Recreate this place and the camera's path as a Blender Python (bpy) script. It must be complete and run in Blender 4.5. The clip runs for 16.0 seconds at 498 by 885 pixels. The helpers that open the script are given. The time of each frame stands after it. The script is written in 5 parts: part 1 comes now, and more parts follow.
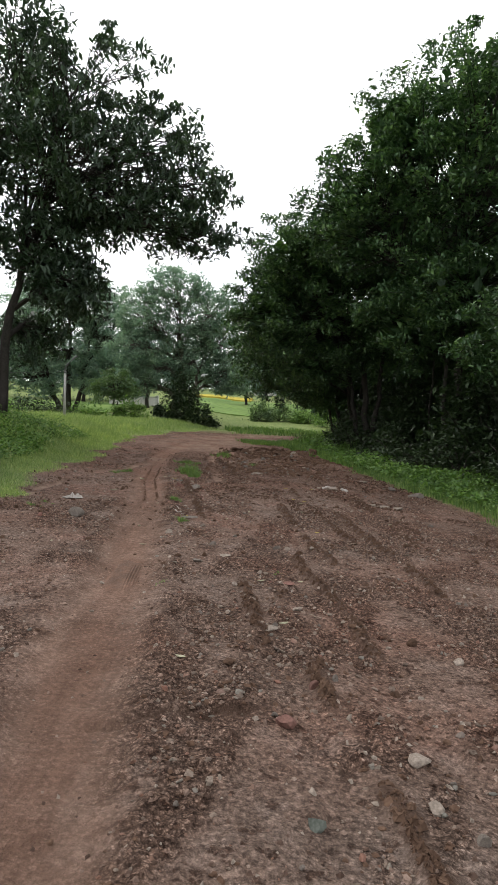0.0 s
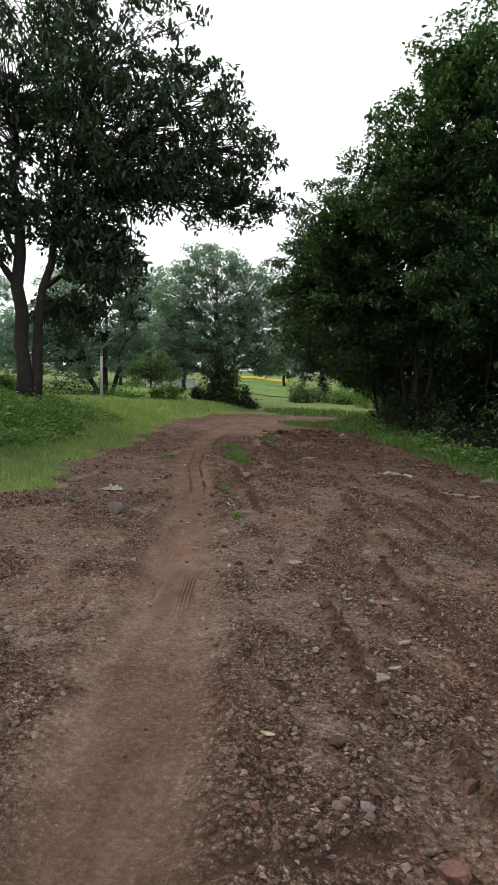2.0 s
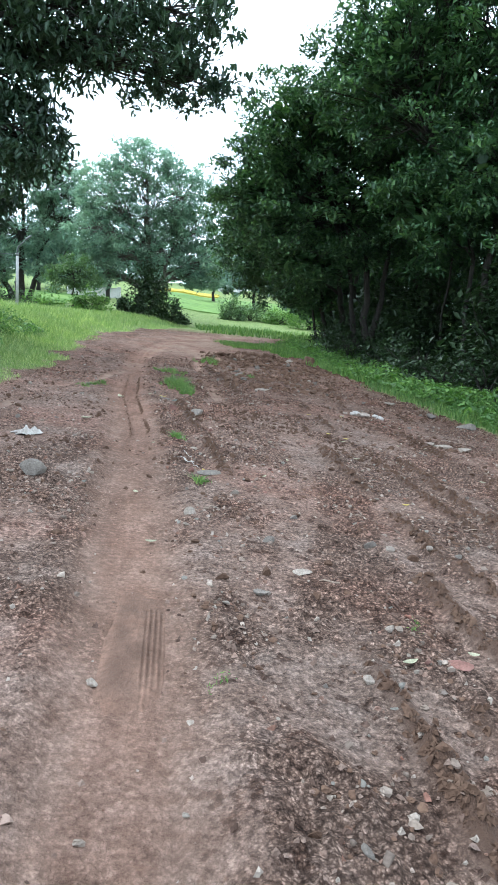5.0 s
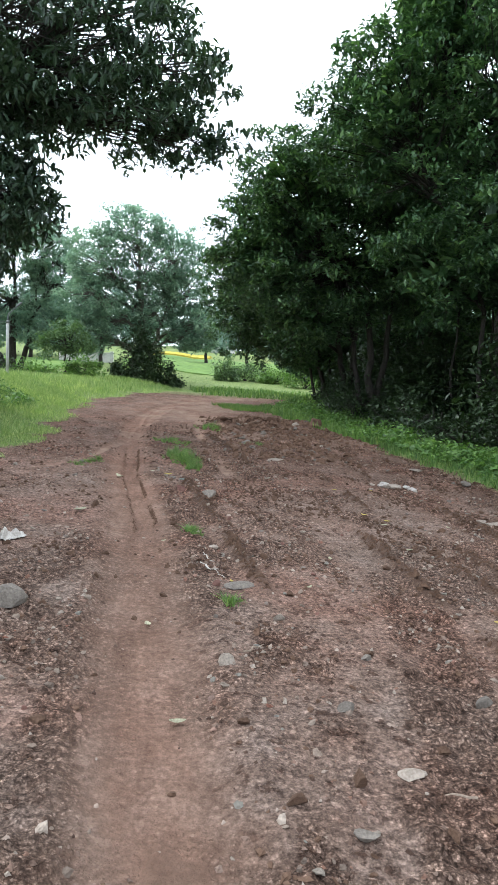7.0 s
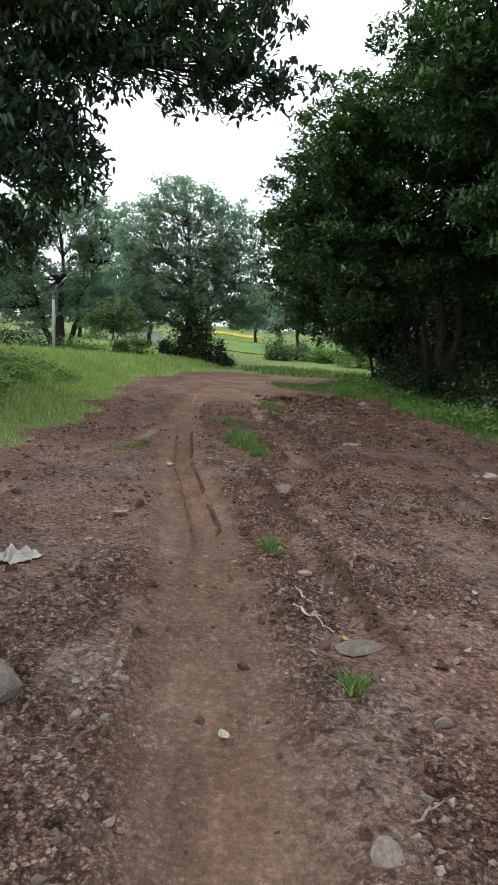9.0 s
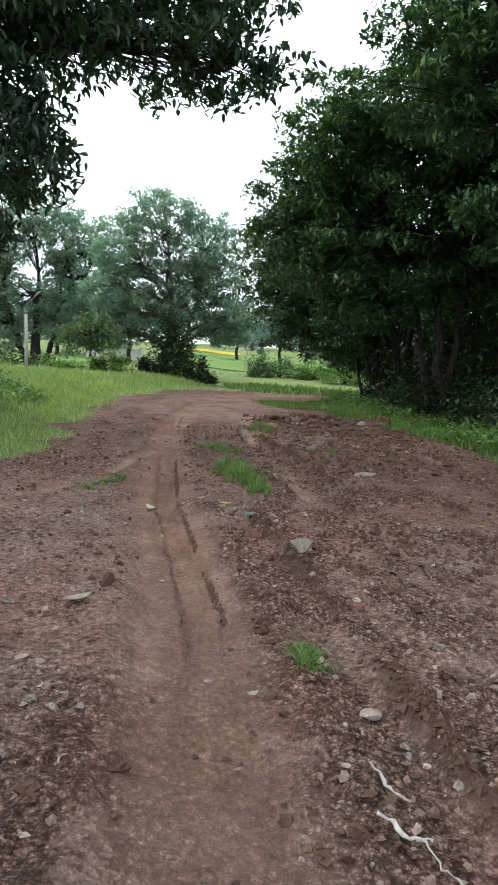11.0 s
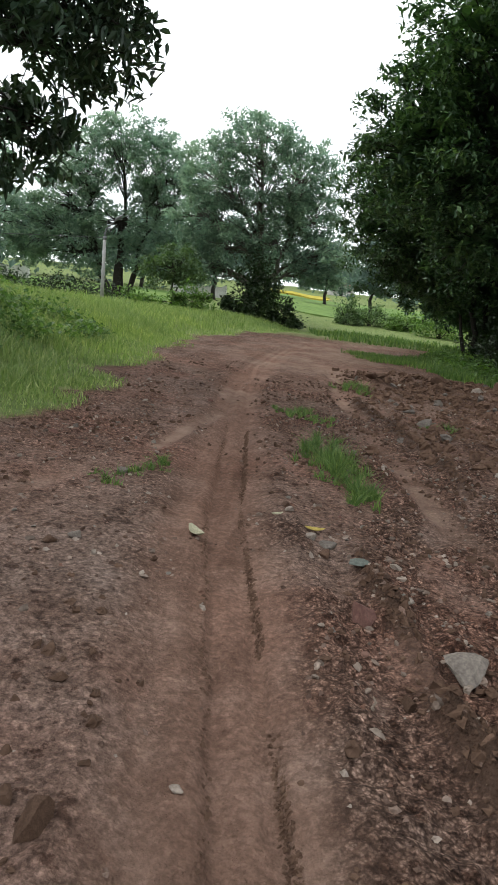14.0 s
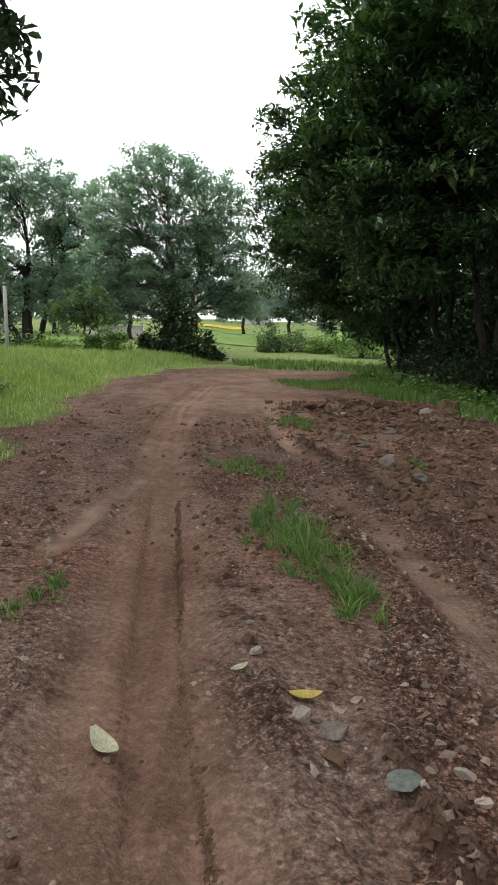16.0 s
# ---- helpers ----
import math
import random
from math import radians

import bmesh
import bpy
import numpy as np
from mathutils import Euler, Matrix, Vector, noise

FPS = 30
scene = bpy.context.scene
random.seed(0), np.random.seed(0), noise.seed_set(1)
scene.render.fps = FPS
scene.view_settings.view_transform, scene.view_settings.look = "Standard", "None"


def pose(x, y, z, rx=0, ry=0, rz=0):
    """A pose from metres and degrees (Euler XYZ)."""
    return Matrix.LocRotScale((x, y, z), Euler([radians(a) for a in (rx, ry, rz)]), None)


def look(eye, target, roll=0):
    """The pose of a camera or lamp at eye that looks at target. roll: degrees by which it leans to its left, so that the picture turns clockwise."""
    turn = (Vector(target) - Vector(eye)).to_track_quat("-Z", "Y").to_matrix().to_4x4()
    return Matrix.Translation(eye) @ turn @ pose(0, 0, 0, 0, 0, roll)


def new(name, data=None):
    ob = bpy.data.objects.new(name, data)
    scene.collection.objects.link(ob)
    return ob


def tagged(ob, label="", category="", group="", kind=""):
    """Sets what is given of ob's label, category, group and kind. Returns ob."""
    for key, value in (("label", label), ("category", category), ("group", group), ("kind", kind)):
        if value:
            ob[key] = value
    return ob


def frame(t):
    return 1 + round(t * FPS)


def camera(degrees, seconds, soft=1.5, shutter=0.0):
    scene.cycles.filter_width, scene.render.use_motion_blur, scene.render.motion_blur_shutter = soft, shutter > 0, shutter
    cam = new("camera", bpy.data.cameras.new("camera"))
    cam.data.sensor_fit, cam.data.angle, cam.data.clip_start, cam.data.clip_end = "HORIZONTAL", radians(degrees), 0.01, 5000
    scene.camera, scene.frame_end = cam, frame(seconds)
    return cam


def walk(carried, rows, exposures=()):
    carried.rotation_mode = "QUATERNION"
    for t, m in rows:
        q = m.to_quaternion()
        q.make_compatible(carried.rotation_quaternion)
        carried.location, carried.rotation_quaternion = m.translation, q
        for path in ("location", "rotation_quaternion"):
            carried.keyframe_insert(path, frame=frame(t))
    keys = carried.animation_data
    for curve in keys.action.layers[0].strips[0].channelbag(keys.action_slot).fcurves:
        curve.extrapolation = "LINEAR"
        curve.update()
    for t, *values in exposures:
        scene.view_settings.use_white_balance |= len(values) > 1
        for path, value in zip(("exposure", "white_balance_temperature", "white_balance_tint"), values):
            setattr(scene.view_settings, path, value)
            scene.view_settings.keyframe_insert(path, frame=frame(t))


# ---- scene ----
cam = camera(40.1, 16.0, soft=1.5)
PATH = [
    (0, (1.387, 0.447, 1.571), (1.426, 2.444, 1.477), 1.4),
    (0.5, (1.338, 0.793, 1.542), (1.318, 2.786, 1.375), 1.9),
    (1, (1.246, 1.097, 1.559), (1.089, 3.086, 1.43), 0.4),
    (1.5, (1.19, 1.471, 1.54), (0.835, 3.428, 1.327), 0.4),
    (2, (1.065, 1.828, 1.51), (0.999, 3.822, 1.361), 0.5),
    (2.5, (0.977, 2.179, 1.514), (0.929, 4.17, 1.334), 1.0),
    (3, (0.862, 2.534, 1.526), (0.883, 4.503, 1.18), 4.9),
    (3.5, (0.718, 2.867, 1.548), (0.78, 4.808, 1.071), 2.7),
    (4, (0.683, 3.242, 1.53), (0.729, 5.164, 0.98), 3.8),
    (4.5, (0.585, 3.635, 1.53), (0.739, 5.552, 0.979), 6.2),
    (5, (0.548, 4.022, 1.548), (0.719, 5.977, 1.167), 3.8),
    (5.2, (0.549, 4.181, 1.549), (0.679, 6.153, 1.239), 4.3),
    (7.3, (0.288, 5.757, 1.594), (0.469, 7.739, 1.398), 1.8),
    (7.5, (0.275, 5.962, 1.554), (0.383, 7.95, 1.368), 2.8),
    (8, (0.249, 6.415, 1.54), (0.273, 8.404, 1.33), 5.0),
    (8.2, (0.226, 6.611, 1.504), (0.255, 8.595, 1.248), 3.9),
    (10.3, (-0.015, 8.408, 1.348), (0.035, 10.387, 1.062), 1.2),
    (10.5, (-0.018, 8.581, 1.351), (0.024, 10.557, 1.045), 3.3),
    (11, (-0.045, 8.98, 1.335), (0.055, 10.965, 1.116), 1.5),
    (11.5, (-0.027, 9.354, 1.315), (-0.014, 11.339, 1.068), 2.1),
    (12, (-0.024, 9.779, 1.305), (-0.104, 11.752, 0.983), 3.4),
    (12.5, (-0.069, 10.171, 1.306), (-0.134, 12.149, 1.015), 0.8),
    (13, (-0.089, 10.602, 1.307), (-0.177, 12.575, 0.99), 3.9),
    (13.5, (-0.159, 11.053, 1.314), (-0.248, 13.023, 0.98), 2.3),
    (14, (-0.146, 11.461, 1.307), (-0.26, 13.419, 0.915), 5.2),
    (14.5, (-0.177, 11.848, 1.31), (-0.324, 13.816, 0.983), 5.1),
    (15, (-0.218, 12.249, 1.313), (-0.377, 14.216, 0.985), 2.1),
    (15.5, (-0.199, 12.635, 1.299), (-0.179, 14.609, 0.978), 2.8),
    (16, (-0.23, 13.075, 1.294), (-0.15, 15.052, 1.003), 0.0),
]
walk(cam, [(t, look(eye, target, roll)) for t, eye, target, roll in PATH],
     [(0, 0.08, 6450, 12), (0.5, -0.58, 6500, 10), (1.0, -0.3, 6500, 10), (1.5, -0.25, 6500, 10), (2.5, 0.05, 6400, 9), (3, 0.18, 6300, 9), (3.5, 0.6, 5900, 6), (4, 0.95, 5500, 4), (5, 1.12, 5300, 3), (7.5, 0.62, 6000, 8), (8, 0.04, 6200, 9), (10.5, 0.7, 5900, 7), (11, 0.55, 5900, 7), (12, 0.18, 6150, 8), (14.5, 0.2, 6250, 9), (15.5, 0.03, 6350, 9), (16, 0.25, 6450, 10)])

# ---------------- world and light: a bright overcast sky ----------------
world = bpy.data.worlds.new("overcast_sky")
scene.world = world
world.use_nodes = True
wn, wl = world.node_tree.nodes, world.node_tree.links
wn.clear()
w_out = wn.new("ShaderNodeOutputWorld")
w_bg = wn.new("ShaderNodeBackground")
w_sky = wn.new("ShaderNodeTexSky")
w_sky.sky_type = "NISHITA"
w_sky.sun_disc = False
w_sky.sun_elevation = radians(46)
w_sky.sun_rotation = radians(-57)
w_bg.inputs["Strength"].default_value = 0.128
w_tc = wn.new("ShaderNodeTexCoord")
w_noise = wn.new("ShaderNodeTexNoise")
w_noise.inputs["Scale"].default_value = 2.2
w_noise.inputs["Detail"].default_value = 5
w_ramp = wn.new("ShaderNodeValToRGB")
w_ramp.color_ramp.elements[0].position, w_ramp.color_ramp.elements[0].color = 0.28, (0.80, 0.80, 0.80, 1)
w_ramp.color_ramp.elements[1].position, w_ramp.color_ramp.elements[1].color = 0.42, (0.985, 0.985, 0.985, 1)
w_mix = wn.new("ShaderNodeMix")
w_mix.data_type = "RGBA"
w_mix.inputs["B"].default_value = (10.8, 10.9, 11.1, 1)
wl.new(w_tc.outputs["Generated"], w_noise.inputs["Vector"])
wl.new(w_noise.outputs["Fac"], w_ramp.inputs["Fac"])
wl.new(w_ramp.outputs["Color"], w_mix.inputs["Factor"])
wl.new(w_sky.outputs["Color"], w_mix.inputs["A"])
wl.new(w_mix.outputs["Result"], w_bg.inputs["Color"])
wl.new(w_bg.outputs["Background"], w_out.inputs["Surface"])

sun = new("sun", bpy.data.lights.new("sun", "SUN"))
sun.data.energy = 1.5
sun.data.angle = radians(10)
sun.data.color = (1.0, 0.96, 0.9)
sun.matrix_world = look((0, 0, 0), (0.84 * math.cos(radians(46)), -0.54 * math.cos(radians(46)), -math.sin(radians(46))))

# ---------------- noise and curves on arrays ----------------
RNG = np.random.default_rng(7)


def hash01(i, j, seed):
    v = np.sin(i * 127.1 + j * 311.7 + seed * 74.7) * 43758.5453
    return v - np.floor(v)


def value_noise(x, y, seed=0):
    i, j = np.floor(x), np.floor(y)
    u, v = x - i, y - j
    u, v = u * u * (3 - 2 * u), v * v * (3 - 2 * v)
    a, b = hash01(i, j, seed), hash01(i + 1, j, seed)
    c, d = hash01(i, j + 1, seed), hash01(i + 1, j + 1, seed)
    return a + (b - a) * u + (c - a) * v + (a - b - c + d) * u * v


def fbm(x, y, octaves=4, seed=0):
    total, amp, norm = 0, 1.0, 0
    for o in range(octaves):
        total = total + amp * (value_noise(x * 2**o + 17.3 * o, y * 2**o - 9.1 * o, seed + o) - 0.5)
        norm += amp
        amp *= 0.5
    return total / norm * 2


def step(a, b, v):
    t = np.clip((v - a) / (b - a), 0, 1)
    return t * t * (3 - 2 * t)


# ---------------- the lie of the land ----------------
def left_edge(y):
    return np.interp(y, [0, 7, 11, 18, 23, 27, 35, 42, 48, 60], [-1.7, -1.95, -2.15, -2.35, -2.9, -3.15, -3.4, -2.6, -1.0, 1.5])


def right_edge(y):
    return np.interp(y, [0, 13, 16.6, 21, 24, 27, 30, 34, 40, 46, 60], [6.6, 6.3, 5.9, 5.25, 4.6, 4.6, 4.2, 4.0, 5.2, 6.6, 20])


def track_x(y):
    return np.interp(y, [0, 5.6, 7, 9, 12.7, 15.5, 18.5, 22, 27, 34, 42, 50, 60], [0.9, 0.41, 0.32, 0.14, -0.16, -0.55, -0.75, -0.95, -0.95, -0.5, 1.2, 5.0, 13])


def side_track_x(y):
    return np.interp(y, [0, 8, 12, 15.2, 17.2, 20, 25], [-2.0, -2.05, -1.95, -1.7, -1.32, -1.0, -0.95])


def track_masks(x, y):
    """How much of the main, right-hand and left-hand wheel track there is at each place."""
    wob = 0.10 * fbm(x * 0.6, y * 0.35, 3, 40)
    m = np.exp(-(((x - track_x(y) + wob) / 0.34) ** 4))
    r = np.exp(-(((x - track_x(y) - 1.62 + wob) / 0.15) ** 4)) * step(14.6, 16.4, y) * (1 - step(25, 30, y)) * np.clip(0.75 + 0.9 * fbm(x * 1.4, y * 0.8, 3, 41), 0, 1)
    s = np.exp(-(((x - side_track_x(y) + 2.2 * wob) / 0.10) ** 4)) * (1 - step(18, 22, y)) * step(8, 13, y) * np.clip(0.6 + 1.2 * fbm(x * 1.6, y * 1.1, 3, 42), 0, 1)
    far = step(22, 29, y) * np.exp(-(((x - track_x(y) - 0.8) / 2.2) ** 4)) * 0.8
    return m, r, s, np.maximum(np.maximum(m, r), np.maximum(s, far))


def land(x, y):
    """The ground without its ruts and clods."""
    k = np.clip(0.075 - 0.0025 * (y - 14), 0.03, 0.075)
    z = -k * (np.clip(x, -2.5, 12) - 0.3)
    d = left_edge(y) - x
    z = z + np.interp(y, [0, 8, 20, 30, 45, 60], [0.35, 0.6, 1.02, 0.92, 0.65, 0.4]) * step(-0.3, 4.4, d)
    z = z + 0.046 * np.clip(y - 60, 0, 190)
    z = z + 0.02 * np.clip(-x - 12, 0, 60) * step(20, 50, y)
    return z


RIDGES = [
    ([9.0, 11.2, 13.5, 15.3, 18.0], [3.15, 2.85, 2.72, 2.62, 2.5]),
    ([7.0, 8.6, 10.2, 12.5], [2.75, 2.45, 2.3, 2.2]),
    ([5.5, 6.3, 7.0], [1.62, 1.55, 1.45]),
    ([3.0, 5.0, 7.2, 9.5], [2.9, 2.5, 2.2, 2.0]),
    ([12.5, 15.0, 18.0, 21.0], [4.0, 3.7, 3.3, 3.0]),
    ([17.0, 19.0, 21.5, 24.0], [1.38, 1.22, 0.9, 0.8]),
    ([2.5, 5.0, 8.0, 12.0], [3.9, 3.65, 3.4, 3.1]),
    ([2.5, 4.5, 6.5], [2.25, 1.98, 1.8]),
    ([10.5, 12.0, 13.6, 15.0], [0.95, 0.72, 0.52, 0.32]),
]


def ridge(x, y):
    """Lines of churned mud thrown up beside old wheel ruts."""
    total = 0
    for n, (ys, xs) in enumerate(RIDGES):
        inside = step(ys[0] - 0.5, ys[0] + 0.4, y) * (1 - step(ys[-1] - 0.4, ys[-1] + 0.5, y))
        off = x - np.interp(y, ys, xs) + 0.08 * fbm(x * 1.5, y * 1.5, 2, 60 + n)
        broken = step(0.3, 0.55, value_noise(x * 0.4 + 5.0 * n, y * 1.3, 75 + n))
        total = total + inside * broken * np.exp(-((off / 0.06) ** 2)) * (0.45 + 0.9 * value_noise(x * 2, y * 2.7, 70 + n))
    return total


def rut(x, y):
    total = 0
    for n, (ys, xs) in enumerate(RIDGES):
        inside = step(ys[0] - 0.5, ys[0] + 0.4, y) * (1 - step(ys[-1] - 0.4, ys[-1] + 0.5, y))
        off = x - np.interp(y, ys, xs) + 0.2
        total = total + inside * np.exp(-((off / 0.12) ** 2))
    return total


def rubble(x, y):
    """The low heap of broken ground at the far right of the track."""
    return np.exp(-(((x - 2.9) / 1.9) ** 4 + ((y - 25.3) / 2.6) ** 4)) + 0.6 * np.exp(-(((x - 2.4) / 1.2) ** 2 + ((y - 19.6) / 2.0) ** 2))


def road_mask(x, y):
    j = 0.75 * fbm(x * 0.8, y * 0.8, 4, 5)
    return step(-0.25, 0.15, x - left_edge(y) + j) * (1 - step(-0.2, 0.3, x - right_edge(y) + j)) * (1 - step(44, 52, y + 2 * j))


def gravel(x, y):
    """Where the earth lies in loose crumbs rather than trodden smooth."""
    trodden = 0.5 * step(9.5, 11.5, y) * (1 - step(-0.75, -0.45, x)) * (1 - step(20, 24, y))
    patch = step(-0.12, 0.14, 0.35 * fbm(x * 0.9, y * 0.5, 3, 51) + 0.8 * fbm(x * 3.4 + 0.6 * np.sin(y), y * 1.5, 4, 52))
    pan = np.exp(-(((x - 1.9) / 0.35) ** 2)) * step(10.5, 11.5, y) * (1 - step(13.2, 14.2, y))
    return (1 - trodden) * (0.28 + 0.72 * patch) * (1 - 0.85 * pan)


def groove(x, y):
    """Narrow prints of bicycle and car tyres along the main wheel track."""
    a = np.exp(-(((x - track_x(y) - 0.16 + 0.012 * fbm(x * 0.1, y * 6, 4, 84)) / 0.010) ** 2)) * step(11.6, 12.6, y) * (1 - step(18.6, 19.4, y))
    b = 0.25 * np.exp(-(((x - track_x(y) + 0.06 + 0.014 * fbm(x * 0.1, y * 5, 4, 85)) / 0.012) ** 2)) * step(13.6, 14.2, y) * (1 - step(17.8, 18.6, y))
    c = np.exp(-(((x - track_x(y) - 0.16) / 0.02) ** 2)) * step(5.2, 5.8, y) * (1 - step(6.4, 6.7, y))
    d = np.exp(-(((x + 0.595 - 0.27 * (12.69 - y)) / 0.014) ** 2)) * step(11.7, 12.0, y) * (1 - step(12.7, 13.0, y))
    return (a + b + c * 0.6 + 0.7 * d) * np.clip(0.65 + 1.9 * fbm(x * 3, y * 2.2, 4, 81), 0.0, 1.2)


def ledge(x, y):
    """A broken edge across the track where the crust has washed away."""
    line = 3.92 + 0.42 * (x - 0.9) + 0.12 * fbm(x * 4, y * 0.5, 3, 83)
    across = step(0.55, 0.8, x) * (1 - step(1.4, 1.6, x))
    return across * (step(-0.02, 0.02, y - line) * np.exp(-np.clip(y - line, 0, 9) / 0.25) - 0.6 * np.exp(-(((y - line + 0.03) / 0.035) ** 2)))


def height(x, y):
    x, y = np.asarray(x, float), np.asarray(y, float)
    m, r, s, smooth = track_masks(x, y)
    road = road_mask(x, y)
    z = land(x, y)
    z = z + 0.05 * fbm(x * 0.35, y * 0.35, 3, 3)
    rough = road * (1 - 0.85 * smooth)
    z = z - road * (0.045 * m + 0.05 * r + 0.03 * s)
    z = z + road * 0.03 * np.exp(-(((np.abs(x - track_x(y) - 0.02) - 0.42) / 0.1) ** 2)) * value_noise(x * 1.2, y * 0.9, 8)
    clod = np.clip(fbm(x * 4.5, y * 4.5, 3, 11), 0, 1)
    rub = gravel(x, y)
    lumps = np.abs(value_noise(x * 11, y * 9, 12) - 0.5) * 2
    z = z + rough * (0.034 * clod * (0.35 + 0.65 * rub) + (0.005 + 0.024 * rub) * (0.6 - lumps) + (0.004 + 0.026 * rub) * (value_noise(x * 17, y * 15, 14) - 0.5) + 0.016 * rub * (value_noise(x * 31, y * 27, 16) - 0.5))
    z = z - road * 0.022 * groove(x, y)
    z = z - road * 0.032 * np.exp(-(((x - track_x(y) - 0.05 + 0.02 * fbm(x * 2, y * 3, 3, 88)) / 0.108) ** 12)) * step(11.4, 12.6, y) * (1 - step(18.2, 19.4, y))
    lane = (x - track_x(y)) / 0.3
    z = z + road * 0.012 * m * step(11.5, 13, y) * (np.sin(lane * 9 + 2 * fbm(x * 1.2, y * 0.5, 2, 86)) * np.exp(-(lane**2)) + 0.8 * fbm(x * 22, y * 2.0, 3, 87))
    z = z + 0.035 * ledge(x, y)
    z = z + rough * (0.045 * ridge(x, y) * np.clip(1 + 2.2 * fbm(x * 9, y * 9, 3, 13), 0.1, 3) - 0.026 * rut(x, y))
    z = z + road * rubble(x, y) * (0.09 + 0.24 * np.clip(fbm(x * 1.9, y * 1.9, 5, 15), -0.3, 1))
    tread = np.exp(-(((x - 0.33) / 0.15) ** 6 + ((y - 6.95) / 0.42) ** 6))
    z = z + tread * (0.010 * np.sin((x + 0.03 * y) * 2 * math.pi / 0.052) - 0.012)
    return z


def ground_z(x, y):
    return float(height(np.array([x]), np.array([y]))[0])


# ---------------- materials ----------------
def material(name, rough=0.9, spec=0.3):
    m = bpy.data.materials.new(name)
    m.use_nodes = True
    b = m.node_tree.nodes["Principled BSDF"]
    b.inputs["Roughness"].default_value = rough
    b.inputs["Specular IOR Level"].default_value = spec
    return m, m.node_tree.nodes, m.node_tree.links, b


def noise_node(n, l, scale, detail=4, rough=0.6, vec=None):
    t = n.new("ShaderNodeTexNoise")
    t.inputs["Scale"].default_value = scale
    t.inputs["Detail"].default_value = detail
    t.inputs["Roughness"].default_value = rough
    if vec is None:
        vec = n.new("ShaderNodeTexCoord").outputs["Object"]
    l.new(vec, t.inputs["Vector"])
    return t.outputs["Fac"]


def ramp(n, l, fac, *stops):
    r = n.new("ShaderNodeValToRGB")
    e = r.color_ramp.elements
    while len(e) < len(stops):
        e.new(0.5)
    for k, (p, c) in zip(e, stops):
        k.position, k.color = p, (*c, 1)
    l.new(fac, r.inputs["Fac"])
    return r.outputs["Color"]


def mixed(n, l, a, b, fac, mode="MIX"):
    m = n.new("ShaderNodeMix")
    m.data_type, m.blend_type = "RGBA", mode
    for key, v in (("Factor", fac), ("A", a), ("B", b)):
        if isinstance(v, (int, float)):
            m.inputs[key].default_value = v
        elif isinstance(v, tuple):
            m.inputs[key].default_value = (*v, 1)
        else:
            l.new(v, m.inputs[key])
    return m.outputs["Result"]


def bumped(n, l, b, fac, strength=0.5, distance=0.02):
    k = n.new("ShaderNodeBump")
    k.inputs["Strength"].default_value = strength
    k.inputs["Distance"].default_value = distance
    l.new(fac, k.inputs["Height"])
    l.new(k.outputs["Normal"], b.inputs["Normal"])


def speckled(name, c1, c2, scale=8, fine=60, rough=0.9, bump=0.4, dist=0.01, spec=0.3, vary=0.25):
    """Plain natural stuff: two tones at a coarse and a fine scale, with relief, each object a little different."""
    m, n, l, b = material(name, rough, spec)
    a = noise_node(n, l, scale, 4)
    f = noise_node(n, l, fine, 3)
    col = mixed(n, l, ramp(n, l, a, (0.35, c1), (0.65, c2)), ramp(n, l, f, (0.3, tuple(v * 0.55 for v in c1)), (0.7, tuple(min(1, v * 1.35) for v in c2))), 0.4)
    info = n.new("ShaderNodeObjectInfo")
    tone = ramp(n, l, info.outputs["Random"], (0.0, (1 - vary,) * 3), (1.0, (1 + vary * 0.4,) * 3))
    l.new(mixed(n, l, col, tone, 1.0, "MULTIPLY"), b.inputs["Base Color"])
    bumped(n, l, b, f, bump, dist)
    return m


def leafy(name, dark, light, tip=None, trans=0.3, rough=0.55, glow=(1.3, 1.5, 0.6)):
    """Leaves: colour varies leaf by leaf; light shines through a little."""
    m, n, l, b = material(name, rough, 0.4)
    geo = n.new("ShaderNodeNewGeometry")
    stops = [(0.0, dark), (0.7, light)] + ([(1.0, tip)] if tip else [])
    col = ramp(n, l, geo.outputs["Random Per Island"], *stops)
    big = noise_node(n, l, 0.35, 3)
    col = mixed(n, l, col, ramp(n, l, big, (0.3, (0.72, 0.76, 0.8)), (0.7, (1.12, 1.1, 0.95))), 1.0, "MULTIPLY")
    l.new(col, b.inputs["Base Color"])
    t = n.new("ShaderNodeBsdfTranslucent")
    l.new(mixed(n, l, col, glow, 1.0, "MULTIPLY"), t.inputs["Color"])
    s = n.new("ShaderNodeMixShader")
    s.inputs["Fac"].default_value = trans
    out = n["Material Output"]
    l.new(b.outputs["BSDF"], s.inputs[1])
    l.new(t.outputs["BSDF"], s.inputs[2])
    l.new(s.outputs["Shader"], out.inputs["Surface"])
    return m


